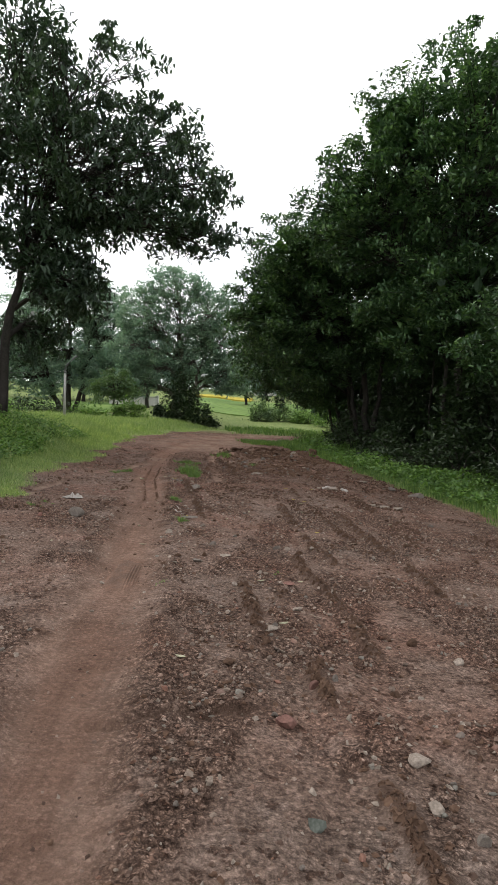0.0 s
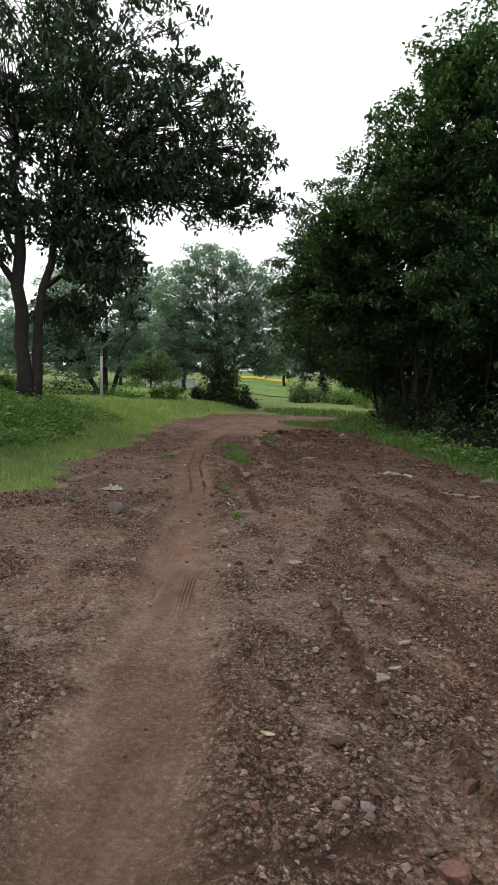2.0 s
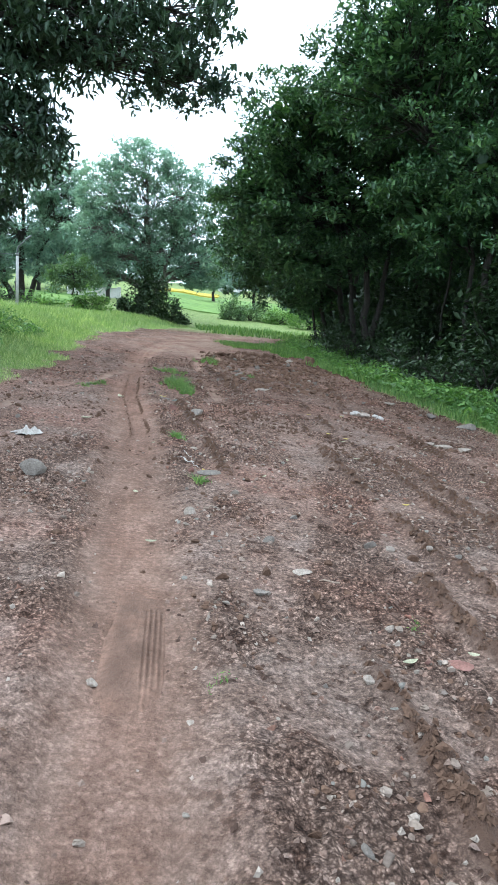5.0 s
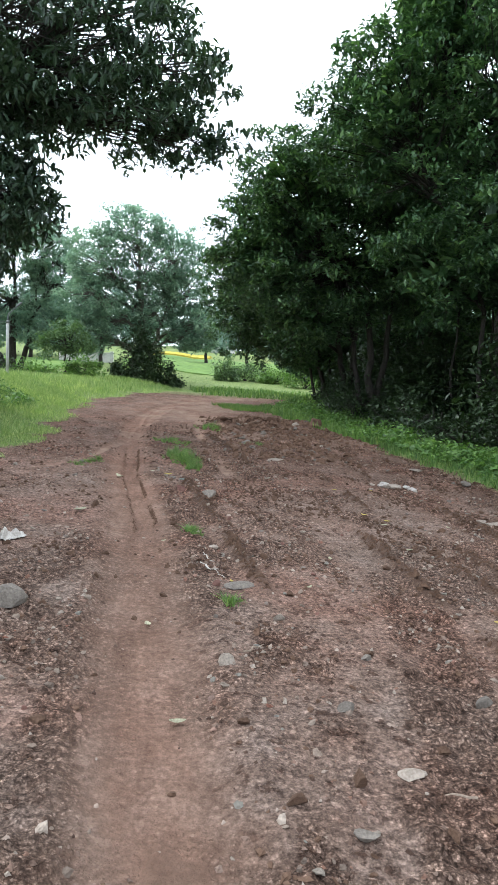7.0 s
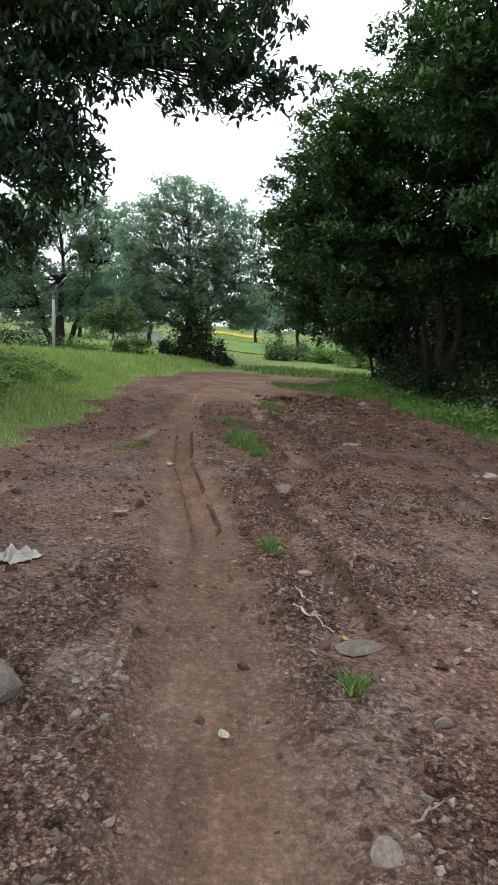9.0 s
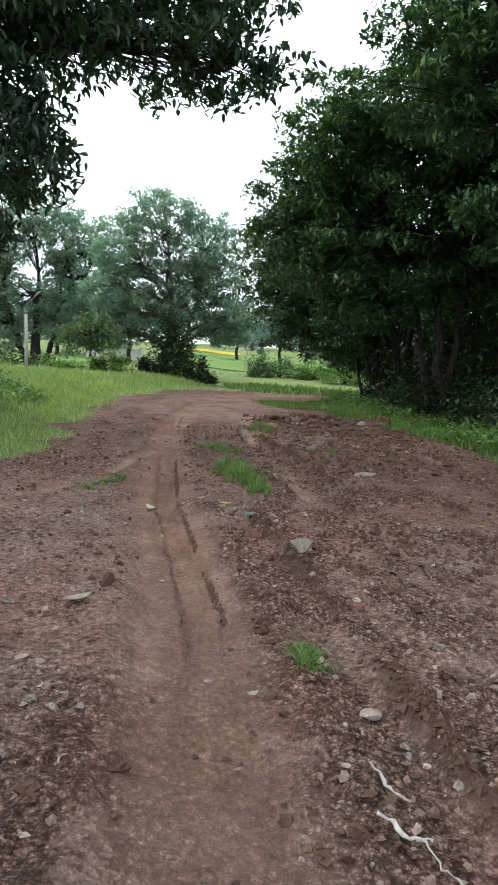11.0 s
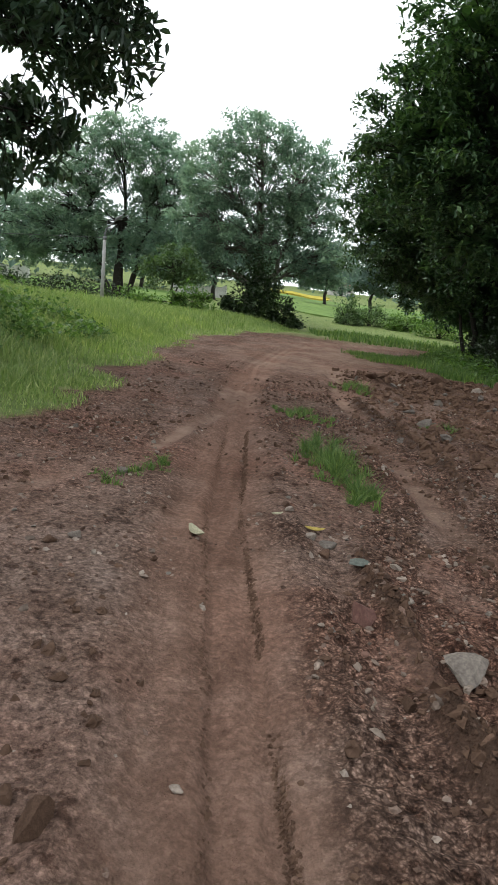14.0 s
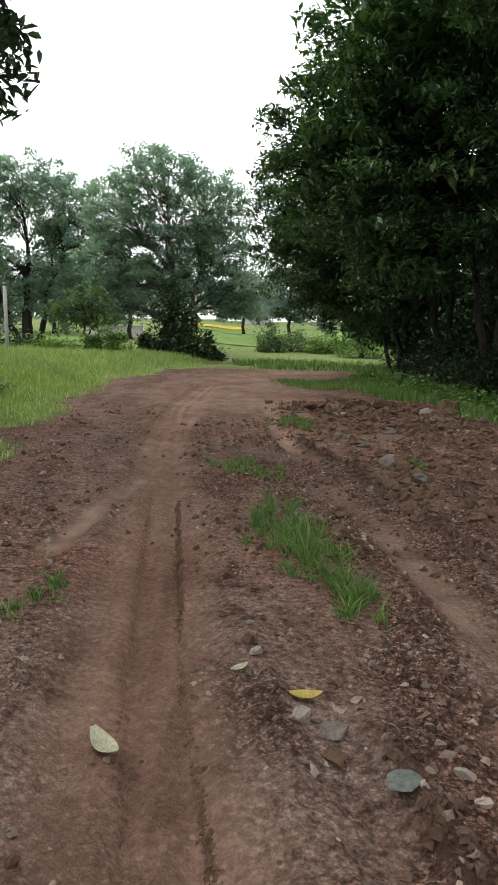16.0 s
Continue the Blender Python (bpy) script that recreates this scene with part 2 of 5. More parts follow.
def ground_material():
    m, n, l, b = material("earth_track", 0.95, 0.1)
    att = n.new("ShaderNodeAttribute")
    att.attribute_name = "cover"
    sep = n.new("ShaderNodeSeparateColor")
    l.new(att.outputs["Color"], sep.inputs["Color"])
    smooth, green, mud = sep.outputs["Red"], sep.outputs["Green"], sep.outputs["Blue"]
    big = noise_node(n, l, 0.55, 4)
    mid = noise_node(n, l, 3.2, 5, 0.65)
    fine = noise_node(n, l, 26, 5, 0.7)
    grit = noise_node(n, l, 95, 3, 0.7)
    earth = ramp(n, l, mid, (0.32, (0.164, 0.115, 0.091)), (0.5, (0.212, 0.155, 0.126)), (0.68, (0.255, 0.196, 0.166)))
    redder = ramp(n, l, big, (0.36, (0.96, 1.02, 1.05)), (0.5, (1.0, 1.0, 1.0)), (0.64, (1.08, 0.96, 0.93)))
    earth = mixed(n, l, earth, redder, 1.0, "MULTIPLY")
    # Fine hollows are darkened in the colour, as shade in crevices.
    earth = mixed(n, l, earth, ramp(n, l, fine, (0.30, (0.45, 0.42, 0.41)), (0.55, (1.0, 1.0, 1.0)), (0.74, (1.32, 1.32, 1.32))), 0.85, "MULTIPLY")
    pos = n.new("ShaderNodeTexCoord").outputs["Object"]
    warp = n.new("ShaderNodeVectorMath")
    warp.operation = "MULTIPLY_ADD"
    wob = n.new("ShaderNodeTexNoise")
    wob.inputs["Scale"].default_value = 22
    wob.inputs["Detail"].default_value = 4
    l.new(pos, wob.inputs["Vector"])
    l.new(wob.outputs["Color"], warp.inputs[0])
    warp.inputs[1].default_value = (0.022, 0.022, 0.022)
    l.new(pos, warp.inputs[2])
    crumb = []
    for scale in (36, 85):
        vor = n.new("ShaderNodeTexVoronoi")
        vor.feature = "F1"
        vor.inputs["Scale"].default_value = scale
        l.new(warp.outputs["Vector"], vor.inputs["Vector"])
        # Shade in the gaps between crumbs is painted into the tone.
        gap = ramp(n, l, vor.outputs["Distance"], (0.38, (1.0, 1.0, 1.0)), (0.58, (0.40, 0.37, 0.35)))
        tone = ramp(n, l, vor.outputs["Color"], (0.1, (0.74, 0.70, 0.67)), (0.6, (1.08, 1.05, 1.03)), (0.92, (1.42, 1.38, 1.35)))
        crumb.append((gap, tone, vor.outputs["Distance"]))
    strewn = n.new("ShaderNodeAttribute")
    strewn.attribute_name = "strewn"
    ragged = mixed(n, l, strewn.outputs["Fac"], noise_node(n, l, 5.5, 8, 0.68), 0.5)
    loose = ramp(n, l, ragged, (0.32, (0.28, 0.28, 0.28)), (0.48, (0.55, 0.55, 0.55)), (0.72, (0.85, 0.85, 0.85)))
    earth = mixed(n, l, earth, mixed(n, l, (0.74, 0.73, 0.72), (1.06, 1.06, 1.06), loose), 1.0, "MULTIPLY")
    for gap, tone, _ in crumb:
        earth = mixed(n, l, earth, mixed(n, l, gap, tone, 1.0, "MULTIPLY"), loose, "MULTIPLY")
    speck = noise_node(n, l, 34, 9, 0.8)
    earth = mixed(n, l, earth, ramp(n, l, speck, (0.40, (0.36, 0.33, 0.31)), (0.50, (1.02, 1.01, 1.0)), (0.60, (1.7, 1.68, 1.65))), mixed(n, l, (0.7, 0.7, 0.7), (0.95, 0.95, 0.95), loose), "MULTIPLY")
    damp = noise_node(n, l, 9, 9, 0.72)
    earth = mixed(n, l, earth, ramp(n, l, damp, (0.395, (0.38, 0.31, 0.27)), (0.44, (0.97, 0.96, 0.95)), (0.62, (1.12, 1.11, 1.1))), 0.9, "MULTIPLY")
    worn = ramp(n, l, mid, (0.3, (0.152, 0.090, 0.063)), (0.7, (0.215, 0.137, 0.101)))
    worn = mixed(n, l, worn, ramp(n, l, fine, (0.3, (0.72, 0.72, 0.72)), (0.7, (1.18, 1.18, 1.18))), 0.8, "MULTIPLY")
    lane = n.new("ShaderNodeMapping")
    lane.inputs["Scale"].default_value = (9, 0.6, 1)
    l.new(pos, lane.inputs["Vector"])
    streak = noise_node(n, l, 1.0, 5, 0.65, lane.outputs["Vector"])
    worn = mixed(n, l, worn, ramp(n, l, streak, (0.34, (0.70, 0.67, 0.65)), (0.5, (1.0, 1.0, 1.0)), (0.68, (1.22, 1.22, 1.2))), 0.6, "MULTIPLY")
    worn = mixed(n, l, worn, ramp(n, l, speck, (0.40, (0.55, 0.52, 0.50)), (0.50, (1.0, 1.0, 1.0)), (0.60, (1.28, 1.27, 1.26))), 0.5, "MULTIPLY")
    dry = att.outputs["Alpha"]
    worn = mixed(n, l, worn, ramp(n, l, mid, (0.35, (0.178, 0.122, 0.092)), (0.65, (0.30, 0.228, 0.178))), dry)
    col = mixed(n, l, earth, worn, smooth)
    axes = n.new("ShaderNodeSeparateXYZ")
    l.new(pos, axes.inputs["Vector"])
    iron = n.new("ShaderNodeMapRange")
    iron.inputs["From Min"].default_value, iron.inputs["From Max"].default_value = 12.0, 16.5
    l.new(axes.outputs["Y"], iron.inputs["Value"])
    col = mixed(n, l, col, mixed(n, l, (1.0, 1.0, 1.0), (1.06, 0.975, 0.935), iron.outputs["Result"]), 1.0, "MULTIPLY")
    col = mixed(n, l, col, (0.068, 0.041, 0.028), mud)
    turf = ramp(n, l, mid, (0.3, (0.090, 0.135, 0.040)), (0.55, (0.175, 0.225, 0.075)), (0.72, (0.29, 0.31, 0.14)))
    turf = mixed(n, l, turf, ramp(n, l, fine, (0.3, (0.55, 0.55, 0.55)), (0.7, (1.25, 1.25, 1.2))), 0.9, "MULTIPLY")
    col = mixed(n, l, col, turf, green)
    l.new(col, b.inputs["Base Color"])
    wet = ramp(n, l, mud, (0.0, (0.92, 0.92, 0.92)), (1.0, (0.5, 0.5, 0.5)))
    l.new(wet, b.inputs["Roughness"])
    relief = mixed(n, l, mixed(n, l, crumb[0][0], crumb[1][0], 0.5), mixed(n, l, speck, fine, 0.3), 0.55)
    slab = mixed(n, l, (0.78, 0.78, 0.78), mixed(n, l, speck, fine, 0.5), 0.3)
    bumped(n, l, b, mixed(n, l, slab, relief, loose), 1.0, 0.04)
    return m


def far_field_material(name, c1, c2, scale):
    m, n, l, b = material(name, 0.95, 0.1)
    a = noise_node(n, l, scale, 4)
    f = noise_node(n, l, scale * 9, 3)
    col = mixed(n, l, ramp(n, l, a, (0.35, c1), (0.65, c2)), ramp(n, l, f, (0.3, (0.7, 0.7, 0.7)), (0.7, (1.2, 1.2, 1.1))), 0.8, "MULTIPLY")
    l.new(col, b.inputs["Base Color"])
    return m


M_GROUND = ground_material()
M_BARK = speckled("dark_bark", (0.019, 0.0165, 0.014), (0.046, 0.040, 0.034), 3, 22, 0.95, 0.9, 0.03)
M_BARK_PALE = speckled("grey_bark", (0.10, 0.085, 0.07), (0.19, 0.17, 0.145), 3, 22, 0.95, 0.8, 0.03)
M_LEAF_NEAR = leafy("broad_green_leaf", (0.022, 0.040, 0.024), (0.046, 0.078, 0.050), (0.080, 0.115, 0.082), 0.22, 0.42)
M_LEAF_WOOD = leafy("wood_edge_leaf", (0.024, 0.054, 0.025), (0.062, 0.123, 0.055), (0.145, 0.235, 0.100), 0.22, 0.48)
# Haze over the far trees is put into this leaf colour.
M_LEAF_FAR = leafy("haze_toned_leaf", (0.160, 0.240, 0.172), (0.245, 0.335, 0.245), (0.34, 0.42, 0.31), 0.58, 0.55, (1.12, 1.25, 1.18))
M_LEAF_MID = leafy("mid_green_leaf", (0.055, 0.095, 0.048), (0.105, 0.160, 0.080), (0.165, 0.225, 0.120), 0.4)
# Thicker haze of distance, likewise painted into the leaves.
M_LEAF_HAZE = leafy("distant_haze_leaf", (0.150, 0.215, 0.180), (0.22, 0.295, 0.26), None, 0.5, 0.55, (1.05, 1.15, 1.1))
M_LEAF_BUSH = leafy("bright_bush_leaf", (0.07, 0.14, 0.034), (0.13, 0.22, 0.055), (0.21, 0.30, 0.09), 0.35)
# Dark ivy; the same tone paints canopy shade on the wood's undergrowth.
M_LEAF_IVY_SHADE = leafy("ivy_and_shaded_leaf", (0.014, 0.030, 0.010), (0.028, 0.052, 0.017), (0.045, 0.075, 0.025), 0.15)
M_WEED = leafy("weed_leaf", (0.050, 0.105, 0.026), (0.105, 0.190, 0.048), (0.17, 0.265, 0.075), 0.35)
M_GRASS = leafy("grass_blade", (0.130, 0.198, 0.066), (0.235, 0.305, 0.122), (0.40, 0.42, 0.23), 0.4, 0.6)
M_GRASS_TUFT = leafy("tuft_blade", (0.062, 0.118, 0.032), (0.118, 0.195, 0.058), (0.21, 0.27, 0.095), 0.35, 0.6)
M_STONE = speckled("grey_stone", (0.085, 0.072, 0.06), (0.175, 0.15, 0.125), 9, 70, 0.88, 0.5, 0.006)
M_STONE_PALE = speckled("pale_stone", (0.155, 0.125, 0.10), (0.285, 0.24, 0.195), 9, 70, 0.88, 0.5, 0.006)
M_STONE_RED = speckled("red_brick_stone", (0.11, 0.052, 0.040), (0.18, 0.095, 0.075), 9, 70, 0.92, 0.6, 0.006)
M_STONE_GREEN = speckled("greenish_stone", (0.062, 0.074, 0.062), (0.11, 0.122, 0.102), 9, 70, 0.8, 0.5, 0.006)
M_CLOD = speckled("mud_clod", (0.066, 0.039, 0.026), (0.125, 0.078, 0.053), 6, 40, 0.95, 0.7, 0.01, 0.1)
def grit_material():
    """Crumbs of earth and chips of stone, each its own shade."""
    m, n, l, b = material("earth_crumbs", 0.95, 0.1)
    geo = n.new("ShaderNodeNewGeometry")
    col = ramp(n, l, geo.outputs["Random Per Island"], (0.0, (0.056, 0.035, 0.026)), (0.4, (0.115, 0.076, 0.058)), (0.75, (0.195, 0.140, 0.110)), (0.9, (0.150, 0.082, 0.058)), (1.0, (0.33, 0.27, 0.22)))
    f = noise_node(n, l, 70, 3)
    l.new(mixed(n, l, col, ramp(n, l, f, (0.3, (0.7, 0.7, 0.7)), (0.7, (1.2, 1.2, 1.2))), 0.8, "MULTIPLY"), b.inputs["Base Color"])
    return m


def chip_material():
    """Broken stone of several kinds: grey, tan, brown and a little brick red."""
    m, n, l, b = material("stone_chips", 0.9, 0.15)
    geo = n.new("ShaderNodeNewGeometry")
    col = ramp(n, l, geo.outputs["Random Per Island"], (0.0, (0.105, 0.082, 0.066)), (0.35, (0.185, 0.142, 0.112)), (0.6, (0.205, 0.17, 0.138)), (0.8, (0.145, 0.14, 0.122)), (0.88, (0.17, 0.08, 0.056)), (1.0, (0.32, 0.275, 0.225)))
    f = noise_node(n, l, 55, 4)
    l.new(mixed(n, l, col, ramp(n, l, f, (0.3, (0.65, 0.62, 0.6)), (0.7, (1.2, 1.2, 1.2))), 0.85, "MULTIPLY"), b.inputs["Base Color"])
    bumped(n, l, b, f, 0.5, 0.005)
    return m


M_GRIT = grit_material()
M_CHIP = chip_material()
M_PLASTIC = speckled("white_plastic", (0.23, 0.205, 0.175), (0.41, 0.385, 0.345), 12, 60, 0.5, 0.3, 0.003, 0.5, 0.1)
M_CONCRETE = speckled("pole_concrete", (0.27, 0.265, 0.25), (0.36, 0.355, 0.34), 2, 30, 0.9, 0.3, 0.004)
M_STEEL = speckled("lamp_steel", (0.10, 0.10, 0.105), (0.15, 0.15, 0.155), 5, 40, 0.5, 0.1, 0.002, 0.5)
M_DRY_LEAF = speckled("dry_leaf", (0.20, 0.19, 0.12), (0.34, 0.33, 0.22), 20, 90, 0.7, 0.4, 0.003)
M_YELLOW = speckled("yellow_leaf", (0.34, 0.26, 0.05), (0.48, 0.38, 0.10), 20, 90, 0.7, 0.3, 0.003)
M_TWIG = speckled("dry_twig", (0.16, 0.12, 0.09), (0.28, 0.22, 0.17), 10, 60, 0.9, 0.5, 0.003)
M_CROP = far_field_material("green_crop", (0.10, 0.175, 0.045), (0.16, 0.24, 0.07), 0.12)
M_FLOWER = far_field_material("yellow_crop", (0.36, 0.29, 0.04), (0.46, 0.40, 0.08), 0.3)
M_WALL = speckled("whitewash", (0.52, 0.50, 0.48), (0.66, 0.64, 0.62), 0.6, 8, 0.9, 0.2, 0.01)
M_ROOF = speckled("tile_roof", (0.20, 0.11, 0.09), (0.30, 0.18, 0.15), 0.8, 8, 0.9, 0.4, 0.02)
M_DARK = speckled("dark_opening", (0.02, 0.02, 0.022), (0.04, 0.04, 0.042), 2, 10, 0.6, 0.1, 0.01)


# ---------------- building helpers ----------------
def mesh_of(name, verts, faces, mat, smooth=False):
    me = bpy.data.meshes.new(name)
    me.from_pydata(verts if isinstance(verts, list) else verts.tolist(), [], faces if isinstance(faces, list) else faces.tolist())
    me.materials.append(mat)
    if smooth:
        me.polygons.foreach_set("use_smooth", [True] * len(me.polygons))
    me.update()
    return me


def part(name, me, parent, label=""):
    """One mesh under a thing or a part; the vertices are in the parent's space."""
    ob = new(name, me)
    ob.parent = parent
    return tagged(ob, label) if label else ob


def empty(name, x, y, z, label, category, group="", kind=""):
    ob = new(name)
    ob.empty_display_size = 0.2
    ob.location = (x, y, z)
    return tagged(ob, label, category, group, kind)


def tube(points, radii, sides=8, seed=0):
    """A tapered limb through the points, with a slightly lumpy surface."""
    rng = np.random.default_rng(seed)
    pts = np.array(points, float)
    verts, faces = [], []
    for i, p in enumerate(pts):
        d = pts[min(i + 1, len(pts) - 1)] - pts[max(i - 1, 0)]
        d /= np.linalg.norm(d) + 1e-9
        u = np.cross(d, (0.31, 0.95, 0.05))
        u /= np.linalg.norm(u) + 1e-9
        v = np.cross(d, u)
        for k in range(sides):
            a = 2 * math.pi * k / sides
            verts.append(p + radii[i] * (1 + 0.16 * (rng.random() - 0.5)) * (math.cos(a) * u + math.sin(a) * v))
    for i in range(len(pts) - 1):
        for k in range(sides):
            a, b = i * sides + k, i * sides + (k + 1) % sides
            faces.append((a, b, b + sides, a + sides))
    faces.append(tuple(range(sides - 1, -1, -1)))
    faces.append(tuple(range((len(pts) - 1) * sides, len(pts) * sides)))
    return np.array(verts), faces


def bend(a, b, steps, lift, wander, rng):
    a, b = np.array(a, float), np.array(b, float)
    out = []
    for i in range(steps + 1):
        t = i / steps
        p = a + (b - a) * t
        p[2] += lift * math.sin(math.pi * t)
        if 0 < i < steps:
            p += rng.normal(0, wander, 3)
        out.append(p)
    return np.array(out)


def joined(pieces):
    verts, faces, n = [], [], 0
    for v, f in pieces:
        verts.append(v)
        faces += [tuple(i + n for i in q) for q in f]
        n += len(v)
    return np.concatenate(verts), faces


def leaves(centres, length, width, droop, rng, spread=1.0, fine=False):
    """Folded leaf blades at the centres: each hangs from its twig, no two alike."""
    n = len(centres)
    ang = rng.random(n) * 2 * math.pi
    tilt = -droop + spread * rng.normal(0, 0.5, n)
    ahead = np.stack([np.cos(ang) * np.cos(tilt), np.sin(ang) * np.cos(tilt), np.sin(tilt)], 1)
    side = np.cross(ahead, np.stack([rng.normal(0, 0.35, n), rng.normal(0, 0.35, n), np.ones(n)], 1))
    side /= np.linalg.norm(side, axis=1, keepdims=True) + 1e-9
    up = np.cross(side, ahead)
    s = length * (0.65 + 0.7 * rng.random((n, 1)))
    w = s * width / length
    base = centres - ahead * s * 0.5
    if fine:
        lo, hi = base + ahead * s * 0.3 + up * w * 0.15, base + ahead * s * 0.7 + up * w * 0.12 - np.array([0, 0, 0.06]) * s
        v = np.stack([base, lo + side * w * 0.5, hi + side * w * 0.42, base + ahead * s - np.array([0, 0, 0.16]) * s, hi - side * w * 0.42, lo - side * w * 0.5], 1).reshape(-1, 3)
        i = np.arange(n)[:, None] * 6
        return v, np.concatenate([i + np.array([[0, 1, 2, 3]]), i + np.array([[0, 3, 4, 5]])])
    v = np.stack([base, base + ahead * s * 0.45 + side * w * 0.5 + up * w * 0.18, base + ahead * s, base + ahead * s * 0.45 - side * w * 0.5 + up * w * 0.18], 1).reshape(-1, 3)
    i = np.arange(n)[:, None] * 4
    f = np.concatenate([i + np.array([[0, 1, 2]]), i + np.array([[0, 2, 3]])])
    return v, f


def blob_points(blobs, rng, shell=0.45):
    out = []
    for c, r, count in blobs:
        d = rng.normal(0, 1, (count, 3))
        d /= np.linalg.norm(d, axis=1, keepdims=True)
        rad = shell + (1 - shell) * rng.random((count, 1)) ** 0.7
        rad *= 0.82 + 0.36 * rng.random((count, 1))
        out.append(np.array(c) + d * rad * np.array(r))
    return out


def tree(name, x, y, trunk_height, radius, stems, blobs, leaf, per, mat, bark, label, seed, clump=0.75, droop=0.6, base_z=None, branches=True, group="", category="tree", dense=1.0, core=0, fine=False, hang=0.6):
    """A tree: trunk, one limb into each mass of the crown, branches to each spray of leaves, and the leaves. Blobs are in metres from the foot."""
    rng = np.random.default_rng(seed)
    z = land(np.array([x]), np.array([y]))[0] - 0.1 if base_z is None else base_z
    root = empty(name, x, y, z, label, category, group)
    tops = []
    for k, (lean_x, lean_y, h, r) in enumerate(stems):
        pts = bend((0.3 * lean_x * (k > 0), 0.0 + 0.05 * k, 0), (lean_x, lean_y, h), 7, 0.0, 0.05 + radius * 0.12, rng)
        rad = [r * (1.35 if i == 0 else 1.0) * (1 - 0.45 * i / 7) for i in range(8)]
        v, f = tube(pts, rad, 12, seed + k)
        part("trunk", mesh_of(name + "_trunk", v, f, bark, True), root)
        tops.append((pts, rad))
    sprays, twigs, inner = [], [], []
    blobs = [(c, r, int(k * dense)) for c, r, k in blobs]
    for b, pts in enumerate(blob_points(blobs, rng)):
        c = np.array(blobs[b][0])
        stem = min(tops, key=lambda s: np.linalg.norm(s[0][-1][:2] - c[:2]))
        j = 7 if c[2] > stem[0][-1][2] else int(np.argmin(np.abs(stem[0][:, 2] - c[2] * 0.75)))
        limb = bend(stem[0][j], c, 6, 0.25, 0.12, rng)
        r0 = max(0.035, stem[1][j] * 0.7)
        v, f = tube(limb, [r0 * (1 - 0.75 * i / 6) for i in range(7)], 8, seed + 50 + b)
        part("limb", mesh_of(name + "_limb", v, f, bark, True), root)
        # Oversized leaves added inside each mass to block light through the crown.
        if core:
            d = rng.normal(0, 1, (core, 3))
            d *= (0.62 * rng.random((core, 1)) ** 0.4) / np.linalg.norm(d, axis=1, keepdims=True)
            inner.append(c + d * np.array(blobs[b][1]))
        for p in pts:
            sprays.append(p)
            if branches:
                q = limb[rng.integers(2, 7)]
                twigs.append(tube(bend(q, p, 3, 0.12, 0.07, rng), [0.028, 0.02, 0.014, 0.007], 4, seed))
    if twigs:
        v, f = joined(twigs)
        part("branchwork", mesh_of(name + "_branches", v, f, bark), root)
    sprays = np.array(sprays)
    cen = np.repeat(sprays, per, axis=0)
    size = np.repeat(clump * (0.6 + 0.7 * rng.random((len(sprays), 1))), per, axis=0)
    off = rng.normal(0, 1, cen.shape)
    off /= np.linalg.norm(off, axis=1, keepdims=True)
    off *= rng.random((len(cen), 1)) ** 0.5 * size * np.array([1, 1, hang])
    v, f = leaves(cen + off, leaf, leaf * 0.42, droop, rng, 1.0, fine)
    if inner:
        iv, jf = leaves(np.concatenate(inner), leaf * 2.4, leaf * 1.3, 0.2, rng, 1.0, fine)
        v, f = np.concatenate([v, iv]), np.concatenate([f, jf + len(v)])
    part("crown", mesh_of(name + "_crown", v, f, mat), root, "crown of " + ("drooping " if droop > 0.5 else "") + "green leaves")
    return root


def blades(xs, ys, heights, width, lean, rng, zfun=height):
    """Grass: a bent two-piece blade at each place."""
    n = len(xs)
    z = zfun(xs, ys) - 0.01
    a = rng.random(n) * 2 * math.pi
    side = np.stack([np.cos(a), np.sin(a), np.zeros(n)], 1) * (width * (0.6 + 0.8 * rng.random(n)))[:, None]
    b = rng.random(n) * 2 * math.pi
    out = np.stack([np.cos(b), np.sin(b), np.zeros(n)], 1) * (heights * lean * rng.random(n))[:, None]
    p = np.stack([xs, ys, z], 1)
    h = np.stack([np.zeros(n), np.zeros(n), heights], 1)
    v = np.stack([p - side, p + side, p + 0.55 * h + 0.3 * out + 0.7 * side, p + 0.55 * h + 0.3 * out - 0.7 * side, p + h * 0.97 + out], 1).reshape(-1, 3)
    i = np.arange(n)[:, None] * 5
    f = [tuple(q) for q in (i + np.array([[0, 1, 2, 3]])).tolist()] + [tuple(q) for q in (i + np.array([[3, 2, 4]])).tolist()]
    return v, f


def rock_mesh(name, sx, sy, sz, mat, seed, cuts=2, jag=0.16):
    """A broken stone: a lump split along flat faces, with sharp edges, flat beneath."""
    rng = np.random.default_rng(seed)
    bm = bmesh.new()
    bmesh.ops.create_icosphere(bm, subdivisions=cuts, radius=1)
    for _ in range(9):
        d = Vector(rng.normal(0, 1, 3) * np.array([1, 1, 0.8])).normalized()
        h = 0.38 + 0.38 * rng.random()
        for v in bm.verts:
            k = v.co.dot(d) - h
            if k > 0:
                v.co -= d * k
    reach = [max(abs(v.co[i]) for v in bm.verts) for i in range(3)]
    for v in bm.verts:
        v.co *= 1 + jag * 0.45 * (rng.random() - 0.5)
        v.co = Vector((v.co.x / reach[0] * sx / 2, v.co.y / reach[1] * sy / 2, max(v.co.z / reach[2], -0.55) * sz / 2))
    me = bpy.data.meshes.new(name)
    bm.to_mesh(me)
    bm.free()
    me.materials.append(mat)
    return me


